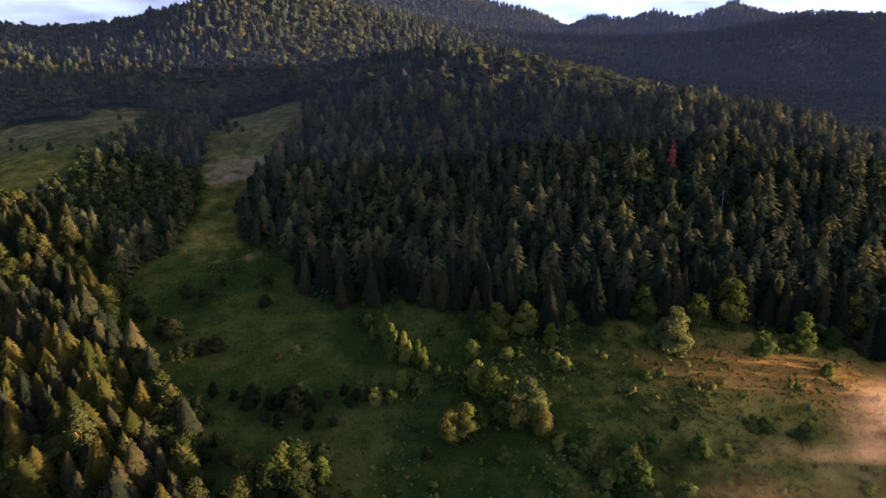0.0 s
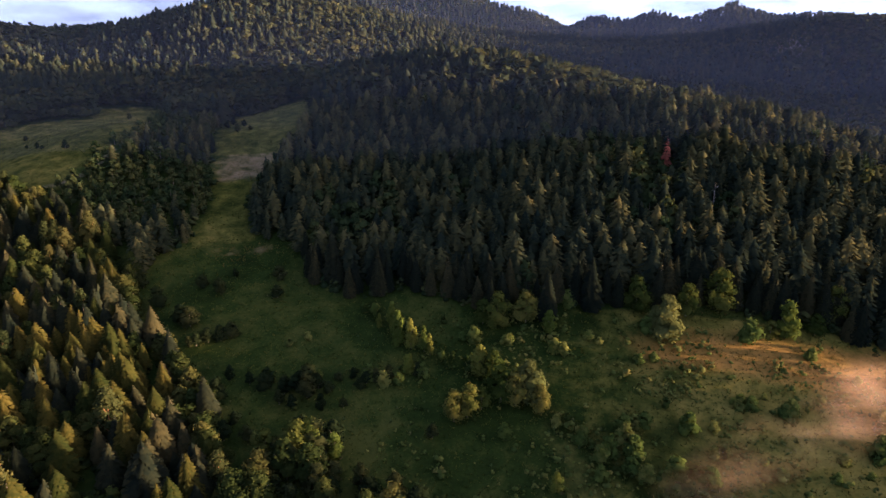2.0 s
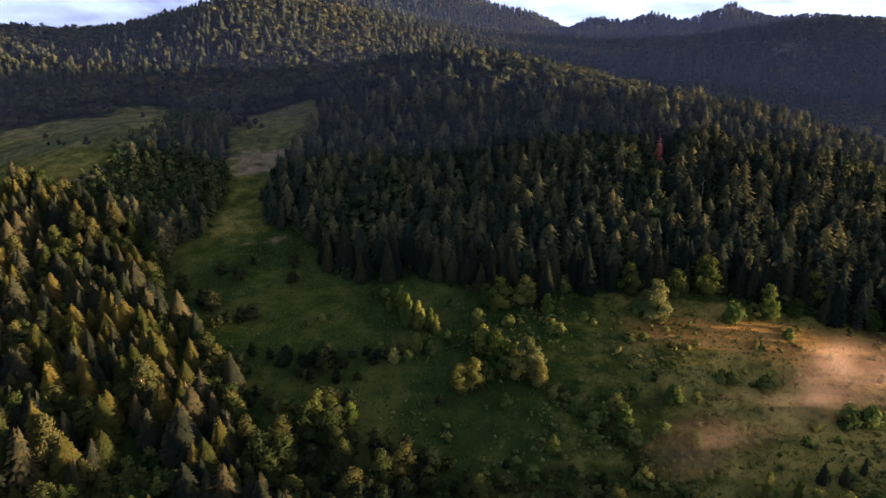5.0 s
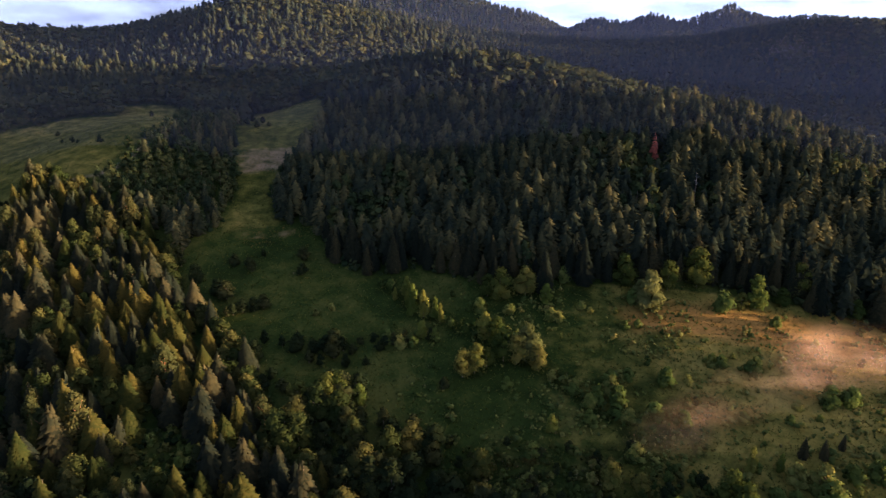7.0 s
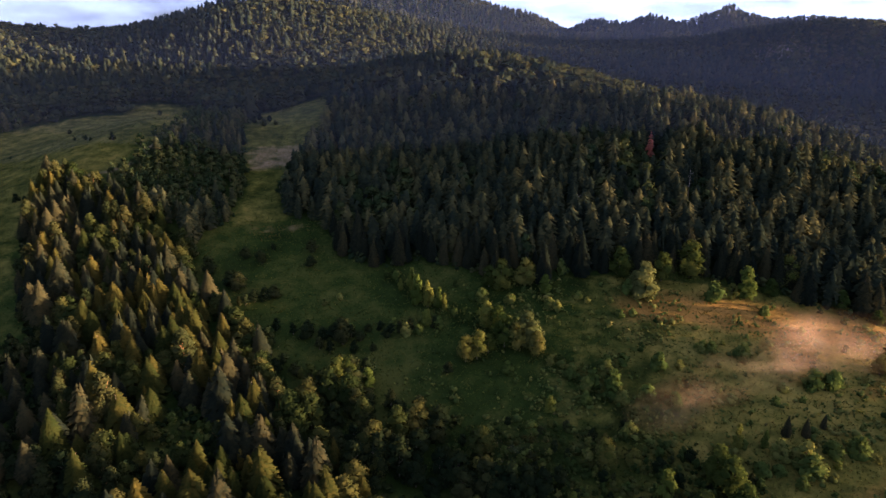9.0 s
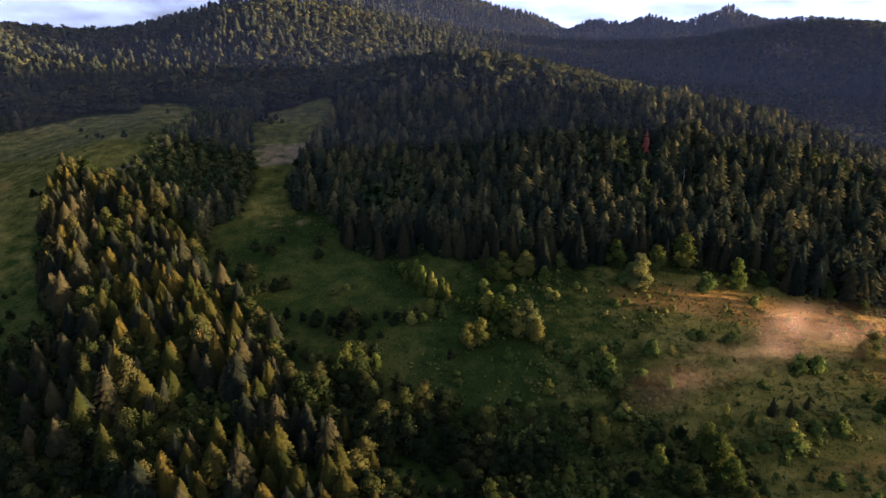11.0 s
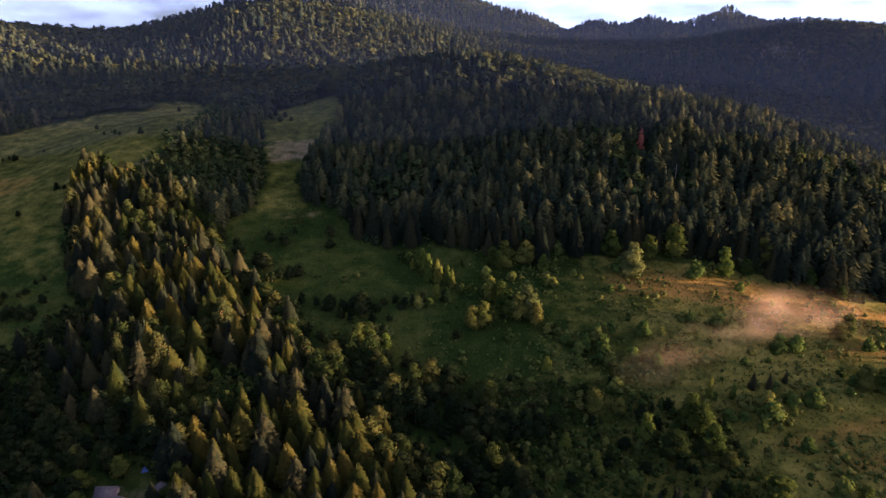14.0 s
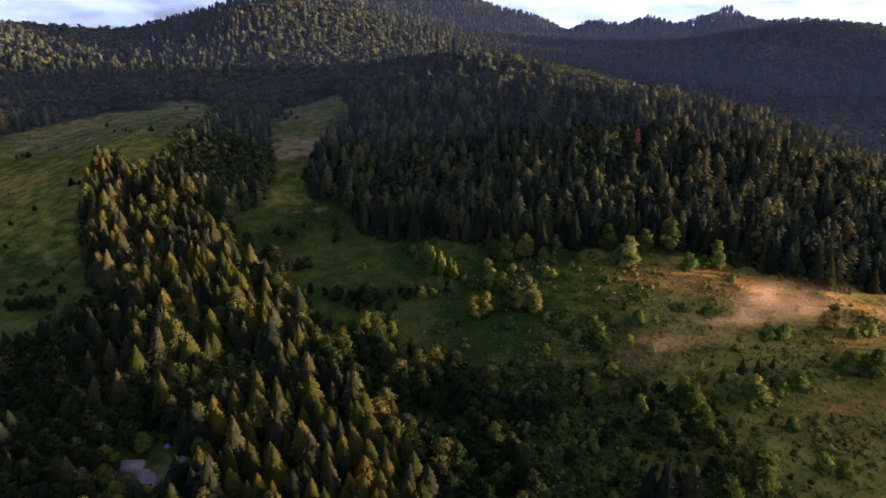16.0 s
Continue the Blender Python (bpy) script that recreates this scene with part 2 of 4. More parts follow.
    L(bp.outputs[0], p.inputs["Normal"])
    L(prev, p.inputs["Base Color"])
    L(p.outputs[0], out.inputs["Surface"])
    return m


GREENS = {
    # Shade put into the colour: leaves for trees standing out of the sun.
    "shade_dark": ((0.009, 0.016, 0.008), (0.016, 0.024, 0.010), (0.036, 0.041, 0.015)),
    "spruce": ((0.009, 0.014, 0.011), (0.020, 0.024, 0.014), (0.046, 0.043, 0.020)),
    "larch": ((0.016, 0.024, 0.007), (0.037, 0.040, 0.010), (0.074, 0.062, 0.014)),
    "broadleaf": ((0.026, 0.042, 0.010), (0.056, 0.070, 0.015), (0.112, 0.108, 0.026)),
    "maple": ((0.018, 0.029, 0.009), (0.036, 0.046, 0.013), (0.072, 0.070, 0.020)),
    "willow": ((0.054, 0.068, 0.022), (0.074, 0.086, 0.027), (0.098, 0.106, 0.034)),
    "yellow": ((0.056, 0.082, 0.016), (0.084, 0.106, 0.020), (0.118, 0.124, 0.025)),
    "pine": ((0.018, 0.027, 0.011), (0.032, 0.039, 0.014), (0.054, 0.052, 0.017)),
    "shrub": ((0.044, 0.070, 0.017), (0.080, 0.105, 0.024), (0.150, 0.150, 0.038)),
}
LEAF = {k: foliage(k + "_foliage", *v, True) for k, v in GREENS.items()}
GREENS["spruce"] = ((0.014, 0.022, 0.017), (0.036, 0.044, 0.024), (0.086, 0.082, 0.034))
GREENS["broadleaf_woods"] = ((0.020, 0.034, 0.015), (0.036, 0.050, 0.020), (0.068, 0.074, 0.026))
WOODS = {k: foliage(k + "_forest_foliage", *GREENS[k], False) for k in ("spruce", "larch", "broadleaf_woods", "shrub")}
WOODS["shade_dark"] = foliage("shade_dark_wood_foliage", *GREENS["shade_dark"], False)
WOODS["near_spruce"] = foliage("near_spruce_foliage", (0.009, 0.016, 0.008), (0.020, 0.027, 0.012), (0.046, 0.046, 0.017), False)
WOODS["broadleaf"] = WOODS["broadleaf_woods"]
# Distance haze is partly in these colours: flatter, greyer than the near woods.
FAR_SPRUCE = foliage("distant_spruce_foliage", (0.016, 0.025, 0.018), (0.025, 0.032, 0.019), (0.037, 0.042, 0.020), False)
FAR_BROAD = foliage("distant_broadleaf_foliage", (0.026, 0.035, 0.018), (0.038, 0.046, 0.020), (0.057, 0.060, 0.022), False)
BARK = plain("grey_brown_bark", (0.07, 0.055, 0.042), (0.17, 0.135, 0.10), 1.5)
PINE_BARK = plain("orange_pine_bark", (0.17, 0.075, 0.035), (0.33, 0.15, 0.07), 1.5)
DEAD_WOOD = plain("bleached_dead_wood", (0.15, 0.135, 0.12), (0.25, 0.23, 0.20), 2.0)
RED_NEEDLES = plain("rusty_dead_needles", (0.13, 0.028, 0.015), (0.24, 0.060, 0.028), 0.8)
GRASS = meadow_material()

# ---- mesh helpers ----


def tri_mesh(name, V, F, mats, slot=None, tint=None, normals=None):
    """A mesh of triangles from arrays, with the given normals where the shape is a crown of leaves."""
    V, F = np.asarray(V, np.float32), np.asarray(F, np.int32)
    me = bpy.data.meshes.new(name)
    me.vertices.add(len(V))
    me.vertices.foreach_set("co", V.ravel())
    me.loops.add(F.size)
    me.loops.foreach_set("vertex_index", F.ravel())
    me.polygons.add(len(F))
    me.polygons.foreach_set("loop_start", np.arange(0, F.size, 3, dtype=np.int32))
    me.polygons.foreach_set("loop_total", np.full(len(F), 3, np.int32))
    for mt in mats:
        me.materials.append(mt)
    if slot is not None:
        me.polygons.foreach_set("material_index", np.asarray(slot, np.int32))
    if tint is not None:
        me.attributes.new("tint", "FLOAT", "POINT").data.foreach_set("value", np.asarray(tint, np.float32))
    me.update(calc_edges=True)
    if normals is not None:
        me.normals_split_custom_set_from_vertices(np.asarray(normals, np.float32))
    return me


def outward(V, F):
    """Faces of a crown turned outwards, and soft normals between the face's own and the crown's round form."""
    V, F = np.asarray(V, float), np.array(F)
    a = np.hypot(V[:, 0], V[:, 1]).max() + 1e-6
    O = np.stack([V[:, 0] / a**2, V[:, 1] / a**2, (V[:, 2] - 0.45) / 0.3 + 0.3 / a], 1)
    O /= np.linalg.norm(O, axis=1)[:, None] + 1e-9
    n = np.cross(V[F[:, 1]] - V[F[:, 0]], V[F[:, 2]] - V[F[:, 0]])
    n /= np.linalg.norm(n, axis=1)[:, None] + 1e-12
    flip = (n * O[F].mean(1)).sum(1) < 0
    F[flip] = F[flip][:, ::-1]
    n[flip] *= -1
    own = np.zeros(V.shape)
    for k in range(3):
        np.add.at(own, F[:, k], n)
    own /= np.linalg.norm(own, axis=1)[:, None] + 1e-9
    N = 0.45 * O + 0.55 * own
    return F, N / (np.linalg.norm(N, axis=1)[:, None] + 1e-9)


def part(name, me, parent, label=""):
    ob = new(name, me)
    ob.parent = parent
    return tagged(ob, label)


def tube(path, radii, sides=6):
    """Tapered limb along a path: vertices and triangles."""
    path = np.asarray(path, float)
    V, F = [], []
    for k, (p, r) in enumerate(zip(path, radii)):
        d = path[min(k + 1, len(path) - 1)] - path[max(k - 1, 0)]
        d /= np.linalg.norm(d) + 1e-9
        a = np.cross(d, (0.31, 0.95, 0.05))
        a /= np.linalg.norm(a)
        b = np.cross(d, a)
        for s in range(sides):
            w = 2 * math.pi * s / sides
            V.append(p + r * (a * math.cos(w) + b * math.sin(w)))
    for k in range(len(path) - 1):
        for s in range(sides):
            p, q = k * sides + s, k * sides + (s + 1) % sides
            F += [(p, q, q + sides), (p, q + sides, p + sides)]
    V.append(path[-1])
    for s in range(sides):
        F.append(((len(path) - 1) * sides + s, (len(path) - 1) * sides + (s + 1) % sides, len(V) - 1))
    return np.array(V), np.array(F)


def join(pieces):
    V, F, o = [], [], 0
    for v, f in pieces:
        V.append(np.asarray(v, float))
        F.append(np.asarray(f, int) + o)
        o += len(v)
    return np.concatenate(V), np.concatenate(F)


def conifer_crown(r, tiers, per, fine, radius=0.17, low=0.08, droop=0.35, open_=0.15):
    """Needled crown of unit height: whorls of drooping boughs, each a folded spray."""
    V, F = [], []
    lean = r.normal(0, 0.012, 2)
    for k in range(tiers):
        f = (k + 0.5 * r.random()) / tiers
        z = low + (0.97 - low) * f ** 0.92
        reach = radius * (1 - z) ** 0.68 * (0.45 + 0.55 * min(1, (z - low + 0.10) / 0.30)) / (1 - low) ** 0.68
        n = max(4, int(per * (0.55 + 0.6 * (1 - f))))
        turn = r.random() * 6.28
        for b in range(n):
            if r.random() < open_:
                continue
            w = turn + 6.283 * (b + r.normal(0, 0.16)) / n
            d = reach * r.uniform(0.66, 1.18) + 0.006
            dirx, diry = math.cos(w), math.sin(w)
            sx, sy = -diry, dirx
            wid = d * r.uniform(0.34, 0.54) * 7.0 / per + 0.004
            lift = d * r.uniform(0.05, 0.22)
            z0, z1, z2 = z + lift, z + lift * 0.4 - 0.12 * d * droop, z - d * droop * r.uniform(0.7, 1.5)
            cx, cy = lean[0] * z, lean[1] * z
            o = len(V)
            V.append((cx, cy, z0))
            V.append((cx + dirx * d * 0.55 + sx * wid, cy + diry * d * 0.55 + sy * wid, z1 - 0.35 * wid))
            V.append((cx + dirx * d, cy + diry * d, z2))
            V.append((cx + dirx * d * 0.55 - sx * wid, cy + diry * d * 0.55 - sy * wid, z1 - 0.35 * wid))
            if fine:
                V.append((cx + dirx * d * 0.5, cy + diry * d * 0.5, z1 + 0.25 * wid))
                F += [(o, o + 1, o + 4), (o + 1, o + 2, o + 4), (o + 2, o + 3, o + 4), (o + 3, o, o + 4)]
            else:
                F += [(o, o + 1, o + 2), (o, o + 2, o + 3)]
    o = len(V)
    tip = 0.014
    V += [(lean[0] + tip, lean[1], 0.93), (lean[0] - tip * 0.5, lean[1] + tip, 0.93), (lean[0] - tip * 0.5, lean[1] - tip, 0.93), (lean[0], lean[1], 1.0)]
    F += [(o, o + 1, o + 3), (o + 1, o + 2, o + 3), (o + 2, o, o + 3)]
    return np.array(V), np.array(F)


def skirt_crown(r, tiers, points, radius=0.2, low=0.06, full=0.6):
    """Dense needled crown of unit height: ragged skirts of boughs laid over one another."""
    V, F = [], []
    lean = r.normal(0, 0.012, 2)
    gap = (0.98 - low) / tiers
    for k in range(tiers):
        z = low + gap * (k + r.uniform(-0.2, 0.2))
        f = max(0.0, (z - low) / (1 - low))
        reach = radius * (1 - f) ** full * (0.62 + 0.38 * min(1, f / 0.22)) * r.uniform(0.86, 1.14) + 0.004
        cx, cy = lean[0] * z + r.normal(0, 0.006), lean[1] * z + r.normal(0, 0.006)
        o = len(V)
        V.append((cx, cy, min(1.0, z + gap * 1.25 + 0.55 * reach)))
        turn = r.random() * 6.28
        for b in range(points):
            w = turn + 6.283 * (b + r.normal(0, 0.16)) / points
            d = reach * (r.uniform(0.92, 1.24) if b % 2 else r.uniform(0.55, 0.86))
            V.append((cx + d * math.cos(w), cy + d * math.sin(w), z + gap * r.uniform(-0.35, 0.35) - 0.12 * d))
            F.append((o, o + 1 + b, o + 1 + (b + 1) % points))
    return np.array(V), np.array(F)


def needle_crown(r, radius, sprays, size, low=0.05, full=0.55, whorls=0, droop=0.4, core=0.62, tiers=6):
    """Dense crown of unit height, widest low down and rounded above: folded sprays of needles over a dark inner cone."""
    V, F = [], []
    lean = r.normal(0, 0.012, 2)
    bulge = r.uniform(0.66, 1.24, 9)
    for k in range(sprays):
        f = 1 - (1 - (k + r.random()) / sprays) ** (1 / (1 + full))
        if whorls:
            f = min(0.99, (math.floor(f * whorls) + r.normal(0.35, 0.13)) / whorls)
        z = low + (0.99 - low) * f
        w = 2.39996 * k + r.normal(0, 0.3)
        lump = bulge[int((w / 6.2832 * 3 + 3 * round(f * 2)) % 9)]
        d = radius * max(0.0, 1 - f) ** full * (0.66 + 0.34 * min(1, f / 0.18)) * lump * r.uniform(0.84, 1.14) + 0.012
        long = min(size * r.uniform(0.7, 1.3), d)
        wid = long * r.uniform(0.26, 0.42)
        dx, dy = math.cos(w), math.sin(w)
        cx, cy = lean[0] * z, lean[1] * z
        drop = droop * r.uniform(0.5, 1.4)
        i, m = d - long, d - 0.42 * long
        o = len(V)
        V += [(cx + dx * i, cy + dy * i, z + 0.25 * long), (cx + dx * m - dy * wid, cy + dy * m + dx * wid, z - drop * 0.45 * long - 0.3 * wid),
              (cx + dx * d, cy + dy * d, z - drop * long), (cx + dx * m + dy * wid, cy + dy * m - dx * wid, z - drop * 0.45 * long - 0.3 * wid)]
        F += [(o, o + 1, o + 2), (o, o + 2, o + 3)]
    o = len(V)
    V += [(lean[0] + 0.012, lean[1], 0.95), (lean[0] - 0.006, lean[1] + 0.011, 0.95), (lean[0] - 0.006, lean[1] - 0.011, 0.95), (lean[0], lean[1], 1.0)]
    F += [(o, o + 1, o + 3), (o + 1, o + 2, o + 3), (o + 2, o, o + 3)]
    return join([skirt_crown(r, tiers, 7, radius * core, low, full), (np.array(V), np.array(F))])


GOLD = 1.618
ICO = np.array([(s * a, t * b, 0) for a, b in ((1, GOLD),) for s in (-1, 1) for t in (-1, 1)])
ICO = np.concatenate([ICO, ICO[:, [2, 0, 1]], ICO[:, [1, 2, 0]]])
ICO = ICO / np.linalg.norm(ICO[0])
ICO_FACES = np.array([f for f in itertools.combinations(range(12), 3)
                      if max(np.linalg.norm(ICO[f[a]] - ICO[f[b]]) for a, b in ((0, 1), (1, 2), (0, 2))) < 1.2])


def leaf_crown(r, leaves, wide=0.3, low=0.22, size=0.06, lumps=9, top_heavy=0.0, core=0.88):
    """Leafy crown of unit height: clumps of leaf sprays round several limbs, with gaps and an uneven edge."""
    c = []
    for k in range(lumps):
        f = (k + 0.5) / lumps
        z = low + (0.86 - low) * f
        spread = wide * 0.56 * math.sin(math.pi * min(1, 0.22 + 0.74 * (f * (1 - top_heavy) + 0.5 * top_heavy)))
        a = 2.4 * k + r.uniform(-0.5, 0.5)
        c.append((spread * math.cos(a) * r.uniform(0.4, 1.1), spread * math.sin(a) * r.uniform(0.4, 1.1), z, wide * r.uniform(0.46, 0.66) * (1.05 - 0.45 * f)))
    c.append((0, 0, 0.86, wide * 0.36))
    c = np.array(c)
    V, F = [], []
    for cx, cy, cz, cr in c:
        o = len(V)
        turn = r.random() * 6.28
        for q in ICO:
            k = cr * core * r.uniform(0.78, 1.12)
            V.append(np.array((cx + k * (q[0] * math.cos(turn) - q[1] * math.sin(turn)), cy + k * (q[0] * math.sin(turn) + q[1] * math.cos(turn)), cz + k * 0.9 * q[2])))
        F += [tuple(f + o) for f in ICO_FACES]
    pick = r.choice(len(c), leaves, p=c[:, 3] ** 2 / (c[:, 3] ** 2).sum())
    for k in pick:
        cx, cy, cz, cr = c[k]
        n = r.normal(0, 1, 3)
        n[2] += 0.25
        n /= np.linalg.norm(n)
        p = np.array((cx, cy, cz)) + n * cr * r.uniform(0.72, 1.08) * np.array((1, 1, 0.9))
        n2 = n + r.normal(0, 0.45, 3)
        n2 /= np.linalg.norm(n2)
        a = np.cross(n2, r.normal(0, 1, 3))
        a /= np.linalg.norm(a)
        b = np.cross(n2, a)
        s = size * r.uniform(0.6, 1.35)
        o = len(V)
        V += [p + a * s, p - a * s * 0.6 + b * s * r.uniform(0.6, 1.0) + n2 * s * 0.2, p - a * s * 0.5 - b * s * r.uniform(0.6, 1.0)]
        F.append((o, o + 1, o + 2))
    V = np.array(V)
    V[:, 2] = V[:, 2] / V[:, 2].max()
    return V, np.array(F)


def trunk_of(r, girth, top=0.9, limbs=0, reach=0.2, sides=6):
    bend = r.normal(0, 0.008, 2)
    path = [(bend[0] * z * 2, bend[1] * z * 2, z * top) for z in (-0.03, 0.03, 0.3, 0.65, 1.0)]
    pieces = [tube(path, [girth * 1.5, girth, girth * 0.8, girth * 0.45, girth * 0.1], sides)]
    for k in range(limbs):
        z = r.uniform(0.25, 0.7) * top
        a = 2.4 * k + r.random()
        d = reach * r.uniform(0.5, 1.0)
        pieces.append(tube([(0, 0, z), (d * 0.5 * math.cos(a), d * 0.5 * math.sin(a), z + 0.08), (d * math.cos(a), d * math.sin(a), z + 0.19)],
                           [girth * 0.45, girth * 0.3, girth * 0.1], 4))
    return join(pieces)


# ---- ground: one sheet from under the drone to the horizon ----


def lines(inner, step, lo, hi):
    a = list(np.arange(inner[0], inner[1] + 0.1, step))
    s = step
    while a[-1] < hi:
        s *= 1.09
        a.append(a[-1] + min(s, 140))
    s = step
    while a[0] > lo:
        s *= 1.09
        a.insert(0, a[0] - min(s, 140))
    return np.array(a)


def soft(poly, x, y, wide):
    """1 inside, falling to 0 within a few metres outside the polygon."""
    d = near_line(poly + poly[:1], x, y)
    return np.clip(np.where(inside(poly, x, y), 0.5 + d / wide, 0.5 - d / wide), 0, 1)


def make_ground():
    xs, ys = lines((-420, 260), 3.0, -4800, 4800), lines((20, 560), 3.0, -2500, 4700)
    X, Y = np.meshgrid(xs, ys)
    x, y = X.ravel(), Y.ravel()
    z = land(x, y)
    d = near_line(DITCH, x, y)
    z -= 2.2 * np.exp(-(d / 2.8) ** 2)
    V = np.stack([x, y, z], 1)
    nx = len(xs)
    i = np.arange(len(ys) - 1)[:, None] * nx + np.arange(nx - 1)[None]
    i = i.ravel()
    F = np.concatenate([np.stack([i, i + 1, i + nx + 1], 1), np.stack([i, i + nx + 1, i + nx], 1)])
    me = tri_mesh("ground", V, F, [GRASS])
    dry = np.zeros(len(x))
    for poly, much in zip(DRY, (1, 1, 0.35, 0.45, 0.3, 1, 1)):
        dry = np.maximum(dry, much * soft(poly, x, y, 14))
    # Straw tone rising to the right: drier grass, plus raking sunlight put into colour.
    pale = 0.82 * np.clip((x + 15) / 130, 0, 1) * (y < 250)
    # Slope meadow and strip paler, their brighter skylight painted in, weaker towards the front.
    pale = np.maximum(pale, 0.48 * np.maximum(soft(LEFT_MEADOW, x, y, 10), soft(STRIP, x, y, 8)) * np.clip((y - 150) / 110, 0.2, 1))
    soil = 0.5 * np.clip(1.6 - near_line(TRACK, x, y) / 2.0, 0, 1)
    soil = np.maximum(soil, 0.25 * soft(DRY[4], x, y, 10))
    soil = np.maximum(soil, 0.38 * soft(DRY[2], x, y, 8))
    soil = np.maximum(soil, 0.3 * soft(YARD, x, y, 8))
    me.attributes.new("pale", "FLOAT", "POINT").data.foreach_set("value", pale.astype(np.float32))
    me.attributes.new("dry", "FLOAT", "POINT").data.foreach_set("value", dry.astype(np.float32))
    me.attributes.new("soil", "FLOAT", "POINT").data.foreach_set("value", soil.astype(np.float32))
    me.polygons.foreach_set("use_smooth", np.ones(len(F), bool))
    tagged(new("ground", me), "rolling valley meadow of rough grass with hay-coloured patches", "ground", kind="structure")


make_ground()

# ---- where trees stand ----


def scatter(x0, x1, y0, y1, step, loose=0.45):
    """Jittered points over a rectangle."""
    gx, gy = np.meshgrid(np.arange(x0, x1, step), np.arange(y0, y1, step))
    gx[1::2] += step / 2
    return gx.ravel() + rng.uniform(-loose, loose, gx.size) * step, gy.ravel() + rng.uniform(-loose, loose, gx.size) * step


def wooded(x, y):
    w = np.ones(len(x), bool)
    for poly in OPEN:
        w &= ~inside(poly, x, y)
    w &= near_line(TRACK, x, y) > 6
    return w


def patch(x, y, s, k=0.0):
    """Slow variation over the land, 0 to 1: stands of one kind of tree."""
    return 0.5 + 0.25 * (np.sin(x / s + 1.3 * np.sin(y / (1.4 * s) + k)) + np.sin(y / (0.9 * s) + 1.1 * np.sin(x / (1.2 * s) - k)))


def seen(x, y, z):
    """Open to the sky line above the valley (slopes that turn away behind a crest stay bare of detail)."""
    ok = np.ones(len(x), bool)
    for ey in (-10.0, -110.0):
        hid = np.zeros(len(x), bool)
        for f in np.linspace(0.25, 0.97, 34):
            px, py = x * f, ey + (y - ey) * f
            hid |= land(px, py) + 6 > EYE_Z + (z + 26 - EYE_Z) * f + 0.0
        ok &= hid
    return ~ok


def wedge(x, y):
    return (x > -1.06 * (y + 125) - 30) & (x < 0.62 * (y + 125) + 40)


def bulk(name, templates, x, y, h, wide, mats, label, tilt=0.03):
    """One mesh of many trees, each a turned and scaled template."""
    z = land(x, y)
    Vs, Fs, Ss, Ts, Ns, o = [], [], [], [], [], 0
    which = rng.integers(0, len(templates), len(x))
    ang = rng.uniform(0, 6.283, len(x))
    tint = rng.random(len(x))
    tx, ty = rng.normal(0, tilt, len(x)), rng.normal(0, tilt, len(x))
    for k, (V, F, S, W) in enumerate(templates):
        m = np.where(which == k)[0]
        if not len(m):
            continue
        c, s = np.cos(ang[m])[:, None], np.sin(ang[m])[:, None]
        hh, ww = h[m][:, None], (h[m] * wide[m])[:, None]
        px = x[m][:, None] + (V[:, 0] * c - V[:, 1] * s) * ww + V[:, 2] * hh * tx[m][:, None]
        py = y[m][:, None] + (V[:, 0] * s + V[:, 1] * c) * ww + V[:, 2] * hh * ty[m][:, None]
        pz = z[m][:, None] + V[:, 2] * hh - 0.2
        Vs.append(np.stack([px, py, pz], 2).reshape(-1, 3))
        Fs.append((F[None] + (np.arange(len(m)) * len(V))[:, None, None] + o).reshape(-1, 3))
        Ss.append(np.tile(S, len(m)))
        Ts.append(np.repeat(tint[m], len(V)))
        if W is not None:
            Ns.append(np.stack([W[:, 0] * c - W[:, 1] * s, W[:, 0] * s + W[:, 1] * c, W[:, 2] + 0 * c], 2).reshape(-1, 3))
        o += len(m) * len(V)
    me = tri_mesh(name, np.concatenate(Vs), np.concatenate(Fs), mats, np.concatenate(Ss), np.concatenate(Ts), np.concatenate(Ns) if Ns else None)
    return tagged(new(name, me), label, "forest", kind="stuff")


def with_trunk(crown, trunk):
    V, F = join([crown, trunk])
    F, N = outward(V, F)
    return V, F, np.concatenate([np.zeros(len(crown[1]), int), np.ones(len(trunk[1]), int)]), N


def crown_only(crown):
    F, N = outward(*crown)
    return crown[0], F, np.zeros(len(F), int), N


def tree_kit(kind, count, make_crown, make_trunk, leaf, bark, label, category="tree"):
    """Crown and trunk meshes of unit height, several to a kind, shared by all trees of that kind."""
    r = np.random.default_rng(len(kind) * 31)
    kit = []
    for _ in range(count):
        c, t = make_crown(r), make_trunk(r)
        F, N = outward(*c)
        kit.append((tri_mesh(kind + "_crown", c[0], F, [leaf], None, None, N), tri_mesh(kind + "_trunk", t[0], t[1], [bark])))
    return kit, kind, label, category


def plant(kit, x, y, h, wide=1.0, label="", group=""):
    """One tree as a thing of its own: an empty at its foot, a trunk and a crown."""
    meshes, kind, text, category = kit
    z = float(land(np.array([x]), np.array([y]))[0])
    c, t = meshes[int(rng.integers(0, len(meshes)))]
    root = new(kind)
    root.empty_display_size = 0.5
    root.matrix_basis = pose(x, y, z - 0.15, rng.normal(0, 1.2), rng.normal(0, 1.2), rng.uniform(0, 360)) @ Matrix.Diagonal((h * wide, h * wide, h, 1))
    tagged(root, label or text, category, group)
    part("trunk" if category == "tree" else "stem", t, root)
    part("crown", c, root)
    return root


